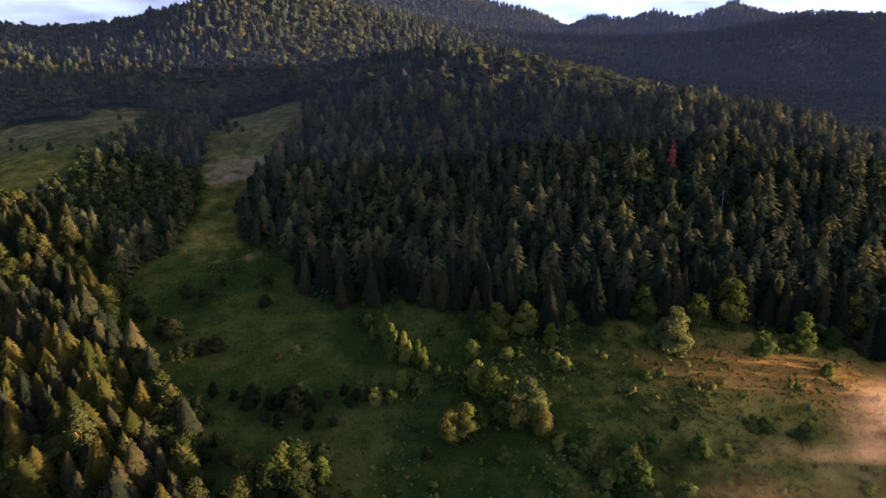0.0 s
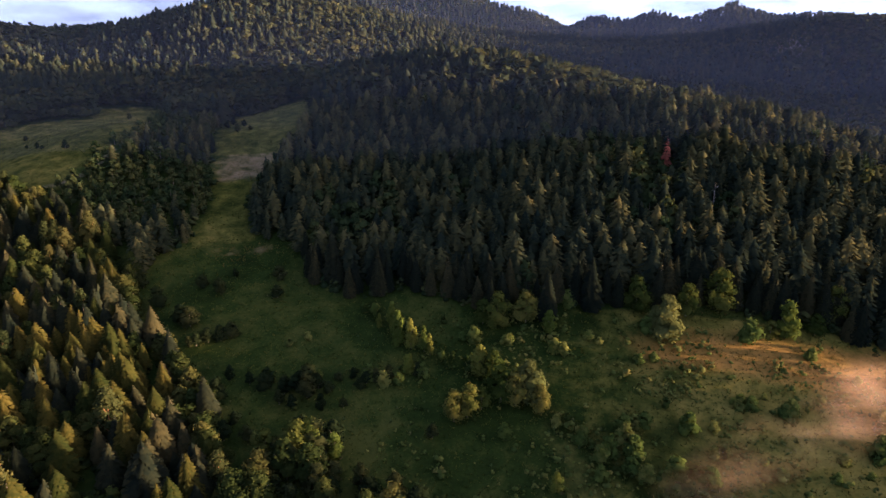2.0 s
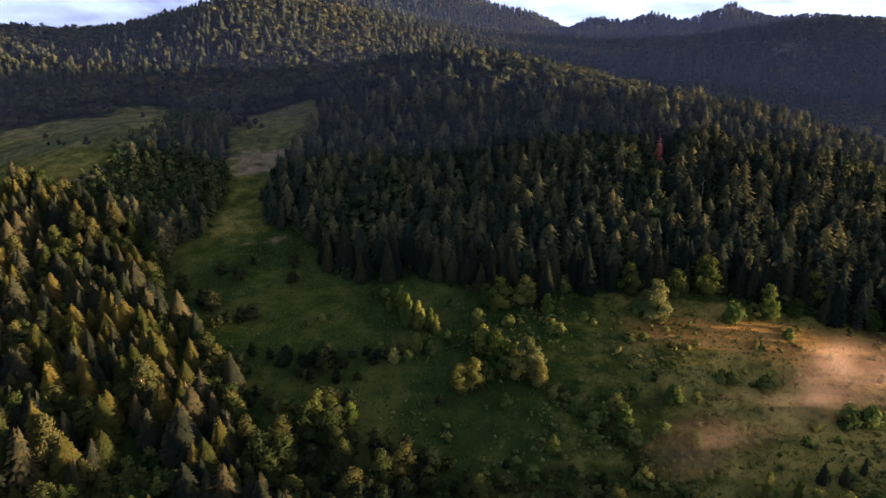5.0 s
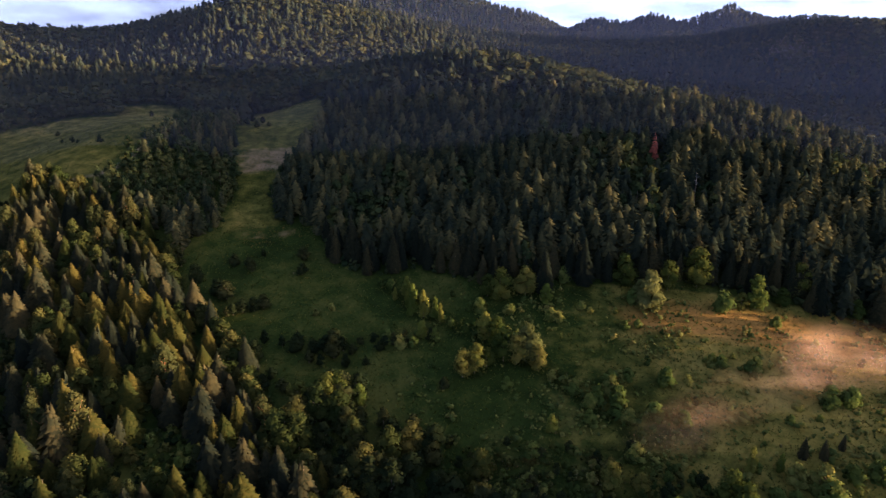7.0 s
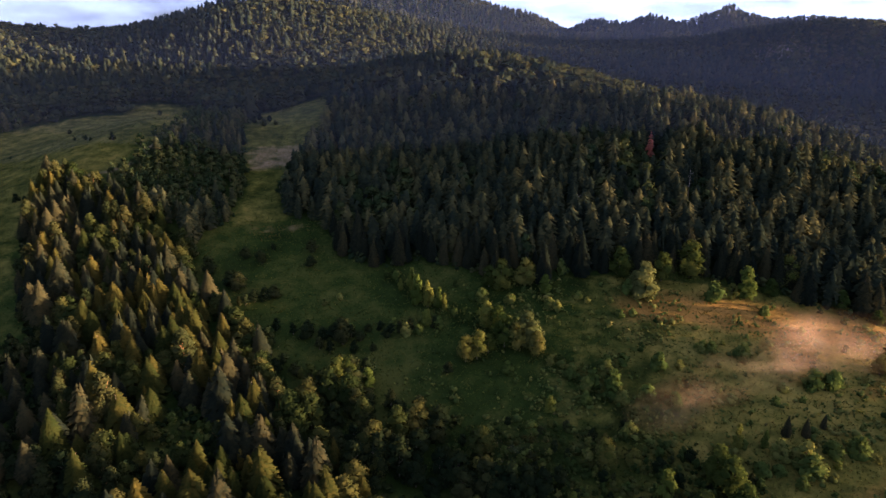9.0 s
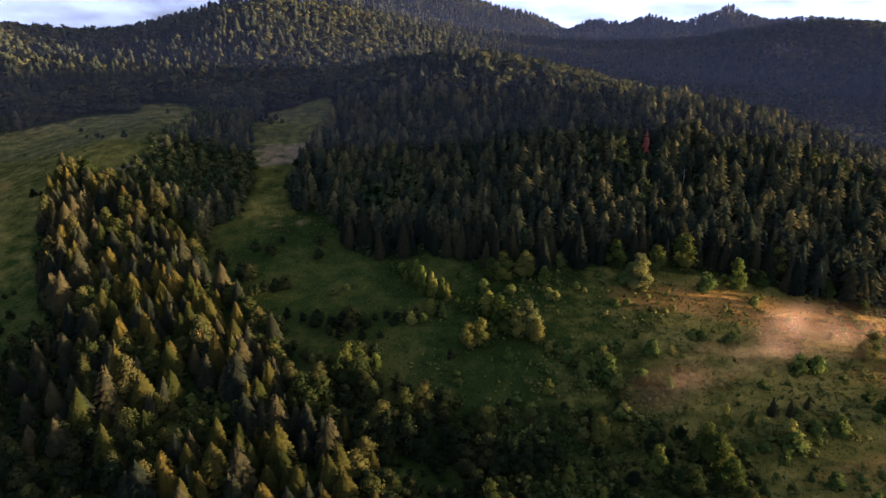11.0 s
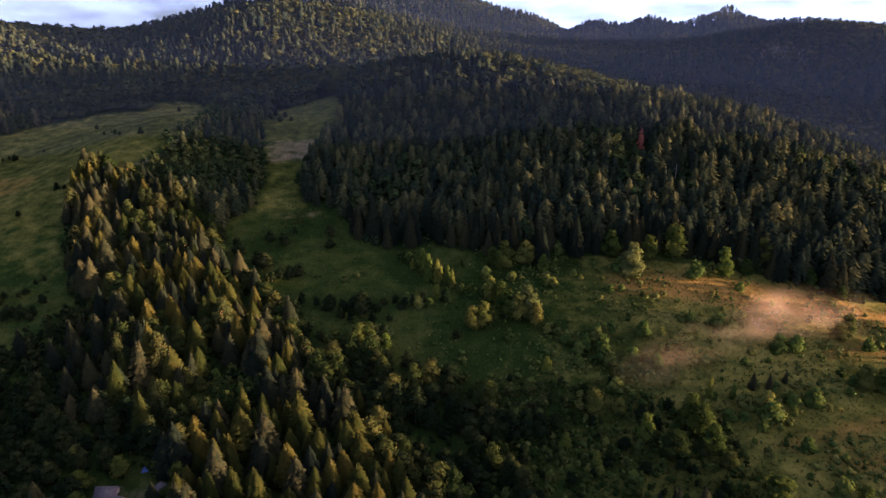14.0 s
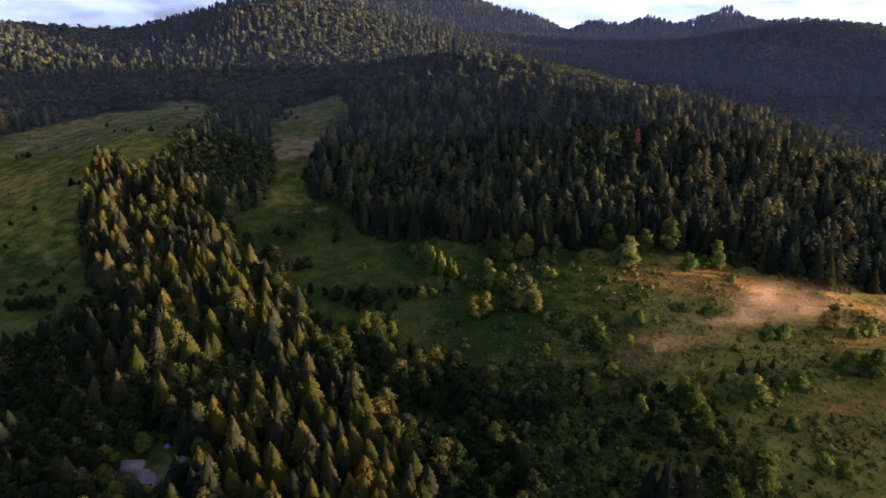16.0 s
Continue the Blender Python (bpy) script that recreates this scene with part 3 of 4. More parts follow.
SPRUCE = tree_kit("spruce_tree", 8, lambda r: needle_crown(r, r.uniform(0.19, 0.24), 760, 0.080, 0.06, 0.74, 15, 0.55, 0.52), lambda r: trunk_of(r, 0.012), LEAF["spruce"], BARK,
                  "tall dark green spruce with drooping boughs, in dense woodland")
LARCH = tree_kit("larch_tree", 6, lambda r: needle_crown(r, r.uniform(0.18, 0.23), 700, 0.070, 0.08, 0.70, 17, 0.3, 0.48), lambda r: trunk_of(r, 0.012), LEAF["larch"], BARK,
                 "feathery golden green larch lit by the low sun")
BROAD = tree_kit("broadleaf_tree", 8, lambda r: leaf_crown(r, 1300, r.uniform(0.32, 0.44), r.uniform(0.08, 0.20), 0.028, 10, 0.0, 0.70), lambda r: trunk_of(r, 0.016, 0.8, 5), LEAF["broadleaf"], BARK,
                 "leafy olive green broadleaf tree with an uneven crown")
WILLOW = tree_kit("willow_tree", 3, lambda r: leaf_crown(r, 1500, 0.36, 0.06, 0.030, 14, 0.0, 0.8), lambda r: trunk_of(r, 0.018, 0.8, 5), LEAF["willow"], BARK,
                  "pale grey-green willow at the meadow's edge")
YELLOW = tree_kit("young_tree", 4, lambda r: leaf_crown(r, 900, r.uniform(0.28, 0.36), 0.06, 0.038, 10, 0.0, 0.7), lambda r: trunk_of(r, 0.016, 0.8, 4), LEAF["yellow"], BARK,
                  "young yellow-green tree standing on open meadow")
PINE = tree_kit("pine_tree", 3, lambda r: leaf_crown(r, 1500, 0.22, 0.36, 0.019, 12, 0.0, 0.6), lambda r: trunk_of(r, 0.014, 0.93, 5, 0.15), LEAF["pine"], PINE_BARK,
                "tall pine with a bare orange trunk and high crown")
SHRUB = tree_kit("shrub", 7, lambda r: leaf_crown(r, 420, r.uniform(0.45, 0.75), 0.04, 0.070, 8, 0.0, 0.76), lambda r: trunk_of(r, 0.02, 0.7, 4, 0.35, 4), LEAF["shrub"], BARK,
                 "low rounded green shrub on rough meadow grass", "shrub")
SHADED_TREE = tree_kit("alder_tree", 5, lambda r: leaf_crown(r, 750, r.uniform(0.32, 0.44), r.uniform(0.08, 0.20), 0.034, 9, 0.0, 0.72), lambda r: trunk_of(r, 0.016, 0.8, 5), LEAF["shade_dark"], BARK,
                 "broadleaf tree in a copse beside the wood, shade put into its dark green")
MAPLE = tree_kit("maple_tree", 5, lambda r: leaf_crown(r, 1200, r.uniform(0.32, 0.44), r.uniform(0.08, 0.20), 0.028, 10, 0.0, 0.70), lambda r: trunk_of(r, 0.016, 0.8, 5), LEAF["maple"], BARK,
                 "olive green broadleaf tree at the edge of the wood")
SHADY_SHRUB = (SHADED_TREE[0], "shrub", "leafy shrub, its dark green standing for the meadow's shade", "shrub")
HAZEL = (SHADED_TREE[0], "hazel_tree", "small leafy tree in a green thicket", "tree")


def placed(kit, text, wide=1.0, group=""):
    for row in text.split(";"):
        x, y, h = (float(v) for v in row.split())
        plant(kit, x, y, h, wide * rng.uniform(0.9, 1.1), group=group)


# ---- trees and shrubs of the open valley: place and height ----
placed(BROAD, "107 240 9.1; 128 247 10.1; 89 253 21.2; 53 250 16.5; -9 238 16.7; -15 239 12.4; 4 240 15.8; 139 256 19.2; 74 248 16.2; -9 208 13.1; -5 197 16.8; -17 189 15.0; -22 187 14.1; 10 193 12.0; -12 193 10.1; 1 196 14.2; -76 167 15.2; -87 165 11.2; -72 169 14.6; -70 171 10.6; 160 196 13.0; 155 193 10.0; 72 130 15.0; 75 125 14.3", 1.15)
placed(BROAD, "77 115 13.3; 64 116 9.5; 45 135 8.3; 35 136 11.7; 90 85 18.3; 77 78 13.4; 87 88 13.7; 150 156 12.5; 160 154 14.7; 156 155 11.2; 121 92 8.5", 1.15)
placed(MAPLE, "-7 102 12.3; -11 137 13.5; -25 79 19.2; -19 79 17.7; -76 156 17.0; -68 156 16.2; -44 140 16.4; -51 130 16.9; -59 144 15.3; -37 146 14.2; -47 124 14.8; -84 153 14.2", 1.1)
placed(SHRUB, "98 237 11.2; 56 237 7.9; 23 251 8.4", 1.0)
placed(SHADED_TREE, "-8 119 16.9; -4 117 16.0; 1 117 17.4; 6 120 14.1; 12 121 12.1; -13 119 10.2; 18 126 8.9; -47 123 18.1; -40 123 18.1; -56 121 15.0; -36 136 9.4; -23 121 8.3", 1.0)
placed(MAPLE, "63 112 13.4; 35 141 8.6; -4 106 10.3; 81 107 8.1", 1.15)
placed(SHRUB, "104 133 9.5; 107 134 6.4; 124 146 6.3; 100 144 3.5; 109 143 3.4; 100 128 4.7; 94 120 3.0; 86 127 4.5; 146 158 5.7; 142 151 4.6; 116 145 5.4; 94 133 4.8; 89 132 4.8; 101 137 4.4; 115 137 3.6; 122 143 2.4; 126 127 2.3", 1.0)
placed(SHRUB, "63 188 7.6; 40 186 7.0; 44 188 5.6; 85 203 3.8; 89 203 3.3; 82 202 2.8; 94 205 2.8; 53 169 4.0; 61 169 2.6; 105 169 4.1; 116 171 3.3; 31 174 6.2; 40 169 6.7; 45 166 6.6; 24 180 4.7; 102 202 3.5; 69 177 4.4; 73 178 3.8; 49 220 4.1; 56 222 3.6; -4 227 4.8; -18 229 7.4; 16 224 6.3; -23 229 4.7; 120 231 4.8; 31 231 4.8", 1.1)
placed(SHADED_TREE, "-273 160 7.7; -270 159 6.6; -269 161 7.1; -266 161 5.6; -264 161 7.1; -264 164 7.9; -262 165 6.8; -257 162 7.4; -258 166 7.3; -256 166 5.3; -251 163 7.5; -251 166 7.0", 0.9, "dark hedge on the slope meadow")
placed(SHADED_TREE, "-270 192 3.4; -267 195 3.8; -323 285 3.3; -325 283 3.7; -319 285 3.7; -434 367 3.4; -435 361 3.9; -426 362 3.4; -355 394 3.0; -363 395 3.5; -338 380 2.9; -412 381 2.5; -374 281 1.7; -332 255 3.1; -234 464 7.0; -223 459 6.4; -236 456 5.8; -214 450 4.7; -284 174 3.9; -278 178 5.0; -271 180 4.0", 1.3)
placed(SHADED_TREE, "-132 223 8.3; -128 226 8.3; -137 221 7.9; -141 218 6.8; -144 217 5.7; -147 255 7.6; -158 260 6.6; -86 197 10.1; -84 201 10.2; -79 200 7.5; -93 199 6.1; -100 198 5.1", 1.3)
placed(WILLOW, "63 235 19.7; 59 238 12.3; 6 198 18.2", 1.1)
placed(SPRUCE, "13 241 23.9; 33 248 25.8; 64 79 18.8; 55 77 19.3; 50 78 16.1", 1.1)
placed(YELLOW, "-62 237 7.3; -51 225 17.4; -55 235 14.7; -45 224 15.0; -39 223 12.1; -36 221 10.3; -43 211 8.8", 0.62)
placed(YELLOW, "114 242 18.0; 14 234 11.1;  -44 210 9.1; -14 210 13.7; 15 160 8.4; -63 168 10.3; 53 120 13.9; 22 115 8.5; 33 107 7.8", 1.1)
placed(SPRUCE, "103 152 8.8; 110 152 8.2; 118 157 6.6", 0.95)
placed(YELLOW, "83 144 11.5; 93 145 8.2", 0.6)
placed(LARCH, "-64 122 14.0; -165 116 20.5; -162 105 22.5; -101 139 21.3", 1.15)
placed(LARCH, "-159 124 29.5", 1.15)
placed(PINE, "-153 122 26.3", 1.1)
placed(SHRUB, "-59 207 6.9; -53 204 6.6; -47 204 6.1; -37 208 7.3; 62 186 9.3; 40 181 8.3; 47 188 6.9; 87 199 6.2; 83 199 4.7; 100 196 8.7; 98 196 6.7; 20 223 5.4", 1.0)
placed(SHRUB, "15 223 5.4; -18 230 6.1; -3 228 4.8; 50 219 5.0; 56 221 4.0; 120 230 6.2; 34 175 8.8; 25 183 5.2; 35 229 3.4; 125 144 8.4; 116 97 7.8; 123 180 9.3; 131 181 8.7; 165 186 7.2; 175 191 7.3; 55 169 7.4; 42 175 9.1; 45 149 7.2; 65 165 7.3; 88 133 5.8; 97 141 8.0", 1.0)
placed(SHRUB, "104 138 10.5; 116 142 6.6; 112 117 7.4; 8 148 7.3; -3 181 6.3; 30 165 6.6", 1.0)

x, y = scatter(-95, 12, 40, 178, 8.4)
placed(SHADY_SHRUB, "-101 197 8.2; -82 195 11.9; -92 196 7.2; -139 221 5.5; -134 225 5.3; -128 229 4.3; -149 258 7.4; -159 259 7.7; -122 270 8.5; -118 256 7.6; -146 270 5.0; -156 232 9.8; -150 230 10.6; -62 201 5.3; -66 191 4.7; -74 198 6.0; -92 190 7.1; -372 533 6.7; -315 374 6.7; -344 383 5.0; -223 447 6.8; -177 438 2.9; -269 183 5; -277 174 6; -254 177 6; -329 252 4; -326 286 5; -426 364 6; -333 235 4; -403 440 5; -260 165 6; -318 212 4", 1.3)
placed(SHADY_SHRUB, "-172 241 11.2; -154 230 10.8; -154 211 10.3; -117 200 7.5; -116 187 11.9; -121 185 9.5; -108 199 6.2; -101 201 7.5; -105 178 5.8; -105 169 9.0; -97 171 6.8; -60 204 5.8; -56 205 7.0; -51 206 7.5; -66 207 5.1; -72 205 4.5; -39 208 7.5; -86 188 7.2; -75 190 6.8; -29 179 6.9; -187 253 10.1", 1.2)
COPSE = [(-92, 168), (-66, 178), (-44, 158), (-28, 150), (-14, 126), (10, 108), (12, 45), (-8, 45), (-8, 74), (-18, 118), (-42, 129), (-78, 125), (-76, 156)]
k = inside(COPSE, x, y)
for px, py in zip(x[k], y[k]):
    plant(SHADED_TREE, px, py, rng.uniform(7.5, 14.5), rng.uniform(1.0, 1.3), group="copse beside the wood")

placed(BROAD, "-120 44 9; -133 45 8; -141 51 9; -112 57 10; -147 61 9; -127 39 8; -114 68 11; -138 70 9; -125 72 8", 1.3)

# ---- the left wood: every tree a thing, nearest first ----
LARCH_STANDS = [[(-205, 199), (-184, 211), (-146, 197), (-133, 174), (-148, 165), (-176, 166)],
                [(-126, 90), (-106, 116), (-62, 106), (-39, 83), (-26, 50), (-61, 30), (-100, 50)]]
WOOD_EDGE = [(-200, 275), (-188, 258), (-154, 216), (-127, 198), (-100, 171), (-86, 150), (-68, 130), (-40, 100), (-28, 69), (-20, 20)]
taken = {"spruce": 0, "larch": 0, "broad": 0, "shade_dark": 0}
x, y = scatter(-340, 0, -40, 325, 7.0, 0.5)
k = inside(LEFT_WOOD, x, y) & wooded(x, y) & wedge(x, y) & (near_line(OPEN[3] + OPEN[3][:1], x, y) > 3)
x, y = x[k], y[k]
kind = 0.5 * patch(x, y, 13) + 0.5 * rng.random(len(x))
stand = inside(LARCH_STANDS[0], x, y) | inside(LARCH_STANDS[1], x, y)
verge = near_line(WOOD_EDGE, x, y)
outside = ~inside(WOOD_EDGE + [(-340, 20), (-340, 330)], x, y)
spare = [[], [], []]
for px, py, pk, st, ve, off in sorted(zip(x, y, kind, stand, verge, outside), key=lambda q: q[1]):
    ridge = np.interp(py, (40, 60, 120, 180, 290), (-100, -108, -162, -226, -318))
    h = float(np.clip(rng.normal(15.8, 3.2), 9, 23))
    if off:
        if rng.random() < 0.55:
            plant(SHADED_TREE, px, py, rng.uniform(7, 13), rng.uniform(1.05, 1.35), group="copse beside the wood")
        continue
    # West of the ridge trees turn to the shade-coloured kind, for its unlit side.
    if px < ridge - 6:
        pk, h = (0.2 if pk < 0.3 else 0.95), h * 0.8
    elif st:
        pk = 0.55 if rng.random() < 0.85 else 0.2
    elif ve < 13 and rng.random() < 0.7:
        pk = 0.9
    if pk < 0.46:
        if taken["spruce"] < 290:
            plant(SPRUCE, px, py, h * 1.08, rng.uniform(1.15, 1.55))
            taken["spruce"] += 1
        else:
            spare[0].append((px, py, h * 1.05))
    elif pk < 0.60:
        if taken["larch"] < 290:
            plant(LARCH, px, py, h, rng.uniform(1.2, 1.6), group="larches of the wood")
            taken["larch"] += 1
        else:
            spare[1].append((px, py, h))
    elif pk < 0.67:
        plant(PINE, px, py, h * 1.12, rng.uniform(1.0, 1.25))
    elif (px < ridge - 6 or rng.random() < 0.45) and taken["shade_dark"] < 150:
        plant(SHADED_TREE, px, py, h * 0.76, rng.uniform(1.0, 1.3))
        taken["shade_dark"] += 1
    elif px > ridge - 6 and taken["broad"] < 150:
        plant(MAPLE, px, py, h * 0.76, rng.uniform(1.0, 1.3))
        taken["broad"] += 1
    else:
        spare[2].append((px, py, h * 0.72))

# ---- forests as stuff ----
r = np.random.default_rng(11)
SPRUCE_MID = [crown_only(needle_crown(r, r.uniform(0.18, 0.24), 125, 0.105, 0.05, r.uniform(0.30, 0.52))) for _ in range(12)]
LARCH_MID = [with_trunk(needle_crown(r, r.uniform(0.17, 0.22), 150, 0.09, 0.1, 0.58, 0, 0.1), trunk_of(r, 0.012, 0.9, 0, 0.2, 3)) for _ in range(5)]
BROAD_MID = [with_trunk(leaf_crown(r, 170, r.uniform(0.30, 0.40), 0.15, 0.062, 4, 0.0, 0.72), trunk_of(r, 0.016, 0.8, 0, 0.2, 3)) for _ in range(8)]
SPRUCE_FAR = [crown_only(needle_crown(r, r.uniform(0.19, 0.25), 36, 0.17, 0.05, r.uniform(0.42, 0.6), 0, 0.4, 0.7, 4)) for _ in range(10)]
BROAD_FAR = [crown_only(leaf_crown(r, 56, r.uniform(0.32, 0.42), 0.12, 0.10, 2, 0.0, 0.72)) for _ in range(8)]
SPRUCE_TINY = [crown_only(needle_crown(r, r.uniform(0.20, 0.27), 14, 0.24, 0.05, r.uniform(0.42, 0.6), 0, 0.4, 0.75, 4)) for _ in range(8)]
BROAD_TINY = [crown_only(leaf_crown(r, 22, r.uniform(0.33, 0.42), 0.1, 0.14, 1, 0.0, 0.8)) for _ in range(8)]

for name, tmpl, rows, leaf, label in (("spruce_wood", SPRUCE_MID, spare[0], "near_spruce", "dark spruces deep in the wood"),
                                      ("larch_wood", LARCH_MID, spare[1], "larch", "golden green larches in the wood"),
                                      ("broadleaf_wood", BROAD_MID, spare[2], "shade_dark", "broadleaf trees in the wood, shade put into their dark green")):
    if rows:
        a = np.array(rows)
        bulk(name, tmpl, a[:, 0], a[:, 1], a[:, 2], np.full(len(a), 1.05), [WOODS[leaf], BARK], label)

# front rows of the hill forest are single trees, the rest one mass each
x, y = scatter(-640, 420, 225, 470, 7.0)
k = wooded(x, y) & ~inside(LEFT_WOOD, x, y) & wedge(x, y) & ~((np.abs(x - 82) < 5.0) & (y > 336) & (y < 366))
x, y = x[k], y[k]
k = seen(x, y, land(x, y))
x, y = x[k], y[k]
kind = patch(x, y, 26, 2.0) + rng.normal(0, 0.2, len(x))
edge = np.minimum(near_line(VALLEY, x, y), near_line(STRIP, x, y))
front = (edge < 9) & (x > -115) & (x < 215) & (y < 300)
h = np.clip(rng.normal(20.5, 2.8, len(x)), 13, 27) * np.where(edge < 6, 0.85, 1.0)
mid_wood = (x > -320) & (x < -165) & (y > 290) & (y < 500)
h = np.where(mid_wood, h * 0.66, h)
conif = kind < np.where(mid_wood, 0.42, 0.93)

n = 0
for px, py, ph, pc in zip(x[front], y[front], h[front], conif[front]):
    if pc and n < 70:
        plant(SPRUCE, px, py, ph, rng.uniform(0.9, 1.15))
        n += 1
    else:
        plant(BROAD, px, py, ph * 0.62, rng.uniform(0.95, 1.2))
m = ~front & conif
bulk("spruce_forest", SPRUCE_MID, x[m], y[m], h[m], rng.uniform(1.15, 1.6, m.sum()), [WOODS["spruce"], BARK], "dense dark spruce forest covering the hill above the meadow")
m = ~front & ~conif
bulk("broadleaf_forest", BROAD_MID, x[m], y[m], h[m] * 0.85, rng.uniform(0.95, 1.25, m.sum()), [WOODS["broadleaf"], BARK], "lighter green broadleaf trees among the spruces")


def belt(y0, y1, step, conifers, leafy, share, scale, suffix):
    x, y = scatter(-1.1 * (y1 + 125) - 30, 0.66 * (y1 + 125) + 40, y0, y1, step, 0.8)
    k = wedge(x, y) & wooded(x, y)
    x, y = x[k], y[k]
    k = seen(x, y, land(x, y))
    x, y = x[k], y[k]

    kind = patch(x, y, 70, 4.0) + rng.normal(0, 0.2, len(x))
    h = np.clip(rng.normal(22, 2.6, len(x)), 14, 29) * scale
    m = kind < share
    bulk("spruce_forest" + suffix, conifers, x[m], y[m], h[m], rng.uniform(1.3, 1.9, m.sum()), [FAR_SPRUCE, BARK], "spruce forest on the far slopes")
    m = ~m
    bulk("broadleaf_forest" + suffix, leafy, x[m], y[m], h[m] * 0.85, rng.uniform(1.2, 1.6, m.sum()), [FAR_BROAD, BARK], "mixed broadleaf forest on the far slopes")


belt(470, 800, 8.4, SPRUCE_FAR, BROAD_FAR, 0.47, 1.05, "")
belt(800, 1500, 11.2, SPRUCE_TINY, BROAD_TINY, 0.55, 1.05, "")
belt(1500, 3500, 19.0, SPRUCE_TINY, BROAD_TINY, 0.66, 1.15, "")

# ---- thickets, shrubs and rough grass of the valley ----
x, y = scatter(-15, 118, 35, 145, 5.2)
k = inside(VALLEY, x, y) & (rng.random(len(x)) < np.clip(1.15 - 0.0075 * np.maximum(x, 0) - 0.004 * np.maximum(y - 80, 0), 0.15, 1)) & ~inside(DRY[1], x, y)
gl = scatter(-134, -106, 102, 142, 4.0)
m = inside(GLADE, *gl)
tx, ty = np.concatenate([gl[0][m], x[k]]), np.concatenate([gl[1][m], y[k]])
x, y = scatter(-160, 230, 60, 240, 11.0)
k = inside(VALLEY, x, y) & (rng.random(len(x)) < np.where(x > 40, 0.30, 0.10))
tx, ty = np.concatenate([tx, x[k]]), np.concatenate([ty, y[k]])
for (ax, ay), (bx, by) in zip(DITCH, DITCH[1:]):
    f = rng.random(9)
    tx = np.concatenate([tx, ax + f * (bx - ax) + rng.normal(0, 1.5, 9)])
    ty = np.concatenate([ty, ay + f * (by - ay) + rng.normal(0, 1.5, 9)])
order = rng.permutation(len(tx))
for k in order[:230]:
    plant(SHRUB, tx[k], ty[k], rng.uniform(1.8, 5.2), rng.uniform(0.8, 1.2))
for px, py in zip(*scatter(-28, 92, 34, 150, 10.5)):
    if inside(THICKET, np.array([px]), np.array([py]))[0]:
        plant(HAZEL, px, py, rng.uniform(3, 6.5), rng.uniform(1.1, 1.5), group="trees of the thicket")
SHRUB_MID = [crown_only(leaf_crown(r, 16, r.uniform(0.5, 0.75), 0.05, 0.14, 3)) for _ in range(5)]
k = order[230:]
gx, gy = scatter(-420, 260, 60, 330, 5.2)
m = (inside(VALLEY, gx, gy) | inside(LEFT_MEADOW, gx, gy)) & (rng.random(len(gx)) < 0.03 + 0.35 * (patch(gx, gy, 14, 1.0) > 0.66) * (gx > -130))
hx, hy = scatter(-34, 95, 30, 156, 3.4)
q = inside(THICKET, hx, hy) & (rng.random(len(hx)) < 0.8)
wx, wy = gx[m], gy[m]
cx, cy = rng.uniform(-60, 215, 16000), rng.uniform(60, 245, 16000)
m = inside(VALLEY, cx, cy) & wedge(cx, cy) & (rng.random(16000) < (0.10 + 0.8 * (patch(cx, cy, 9, 3.0) > 0.56)) * np.clip((cx + 70) / 130, 0.15, 1) * 0.7)
cx, cy = cx[m], cy[m]
ux, uy = scatter(-340, 0, -60, 325, 5.6)
u = inside(LEFT_WOOD, ux, uy) & ~inside(YARD, ux, uy) & wedge(ux, uy)
gx, gy = np.concatenate([tx[k], hx[q]]), np.concatenate([ty[k], hy[q]])
gh = np.concatenate([rng.uniform(1.8, 5.2, len(k)), rng.uniform(1.2, 4.6, q.sum())])
UNDERGROWTH_LEAF = foliage("undergrowth_foliage", (0.019, 0.033, 0.009), (0.036, 0.052, 0.013), (0.072, 0.076, 0.021), False)
# Near-black leaves: the wood's deep shade is put into their colour.
SHADE_LEAF = foliage("shaded_understorey_foliage", (0.007, 0.014, 0.006), (0.013, 0.022, 0.008), (0.024, 0.032, 0.011), False)
LOW_BUSH = [crown_only(leaf_crown(r, 10, r.uniform(0.55, 0.8), 0.05, 0.17, 1)) for _ in range(5)]
tagged(bulk("understorey", LOW_BUSH, ux[u], uy[u], rng.uniform(2.0, 5.5, u.sum()), np.full(u.sum(), 1.1), [SHADE_LEAF, BARK], "leafy understorey coloured near black as shade between the trees of the wood"), category="undergrowth")
tagged(bulk("undergrowth", SHRUB_MID, gx, gy, gh, np.full(len(gx), 1.0), [UNDERGROWTH_LEAF, BARK], "low green scrub covering the thicket floor"), category="undergrowth")
ex, ey = scatter(-330, 230, 225, 480, 3.4)
m = wooded(ex, ey) & ~inside(LEFT_WOOD, ex, ey) & wedge(ex, ey) & (np.minimum(near_line(VALLEY, ex, ey), near_line(STRIP, ex, ey)) < 6) & (rng.random(len(ex)) < 0.6)
tagged(bulk("edge_bushes", SHRUB_MID, ex[m], ey[m], rng.uniform(2.0, 6.0, m.sum()), rng.uniform(0.9, 1.3, m.sum()), [WOODS["broadleaf"], BARK], "leafy bushes along the foot of the spruce forest"), category="bushes")
SCRUB_LEAF = foliage("meadow_scrub_foliage", (0.046, 0.068, 0.018), (0.086, 0.104, 0.026), (0.170, 0.158, 0.044), False)
CLUMPS = [crown_only(leaf_crown(r, 8, r.uniform(0.7, 1.0), 0.05, 0.2, 1)) for _ in range(6)]
tagged(bulk("low_scrub", CLUMPS, cx, cy, rng.gamma(3.0, 0.36, len(cx)) + 0.35, rng.uniform(0.8, 1.4, len(cx)), [SCRUB_LEAF, BARK], "low rounded green scrub dotted over the rough meadow"), category="scrub")
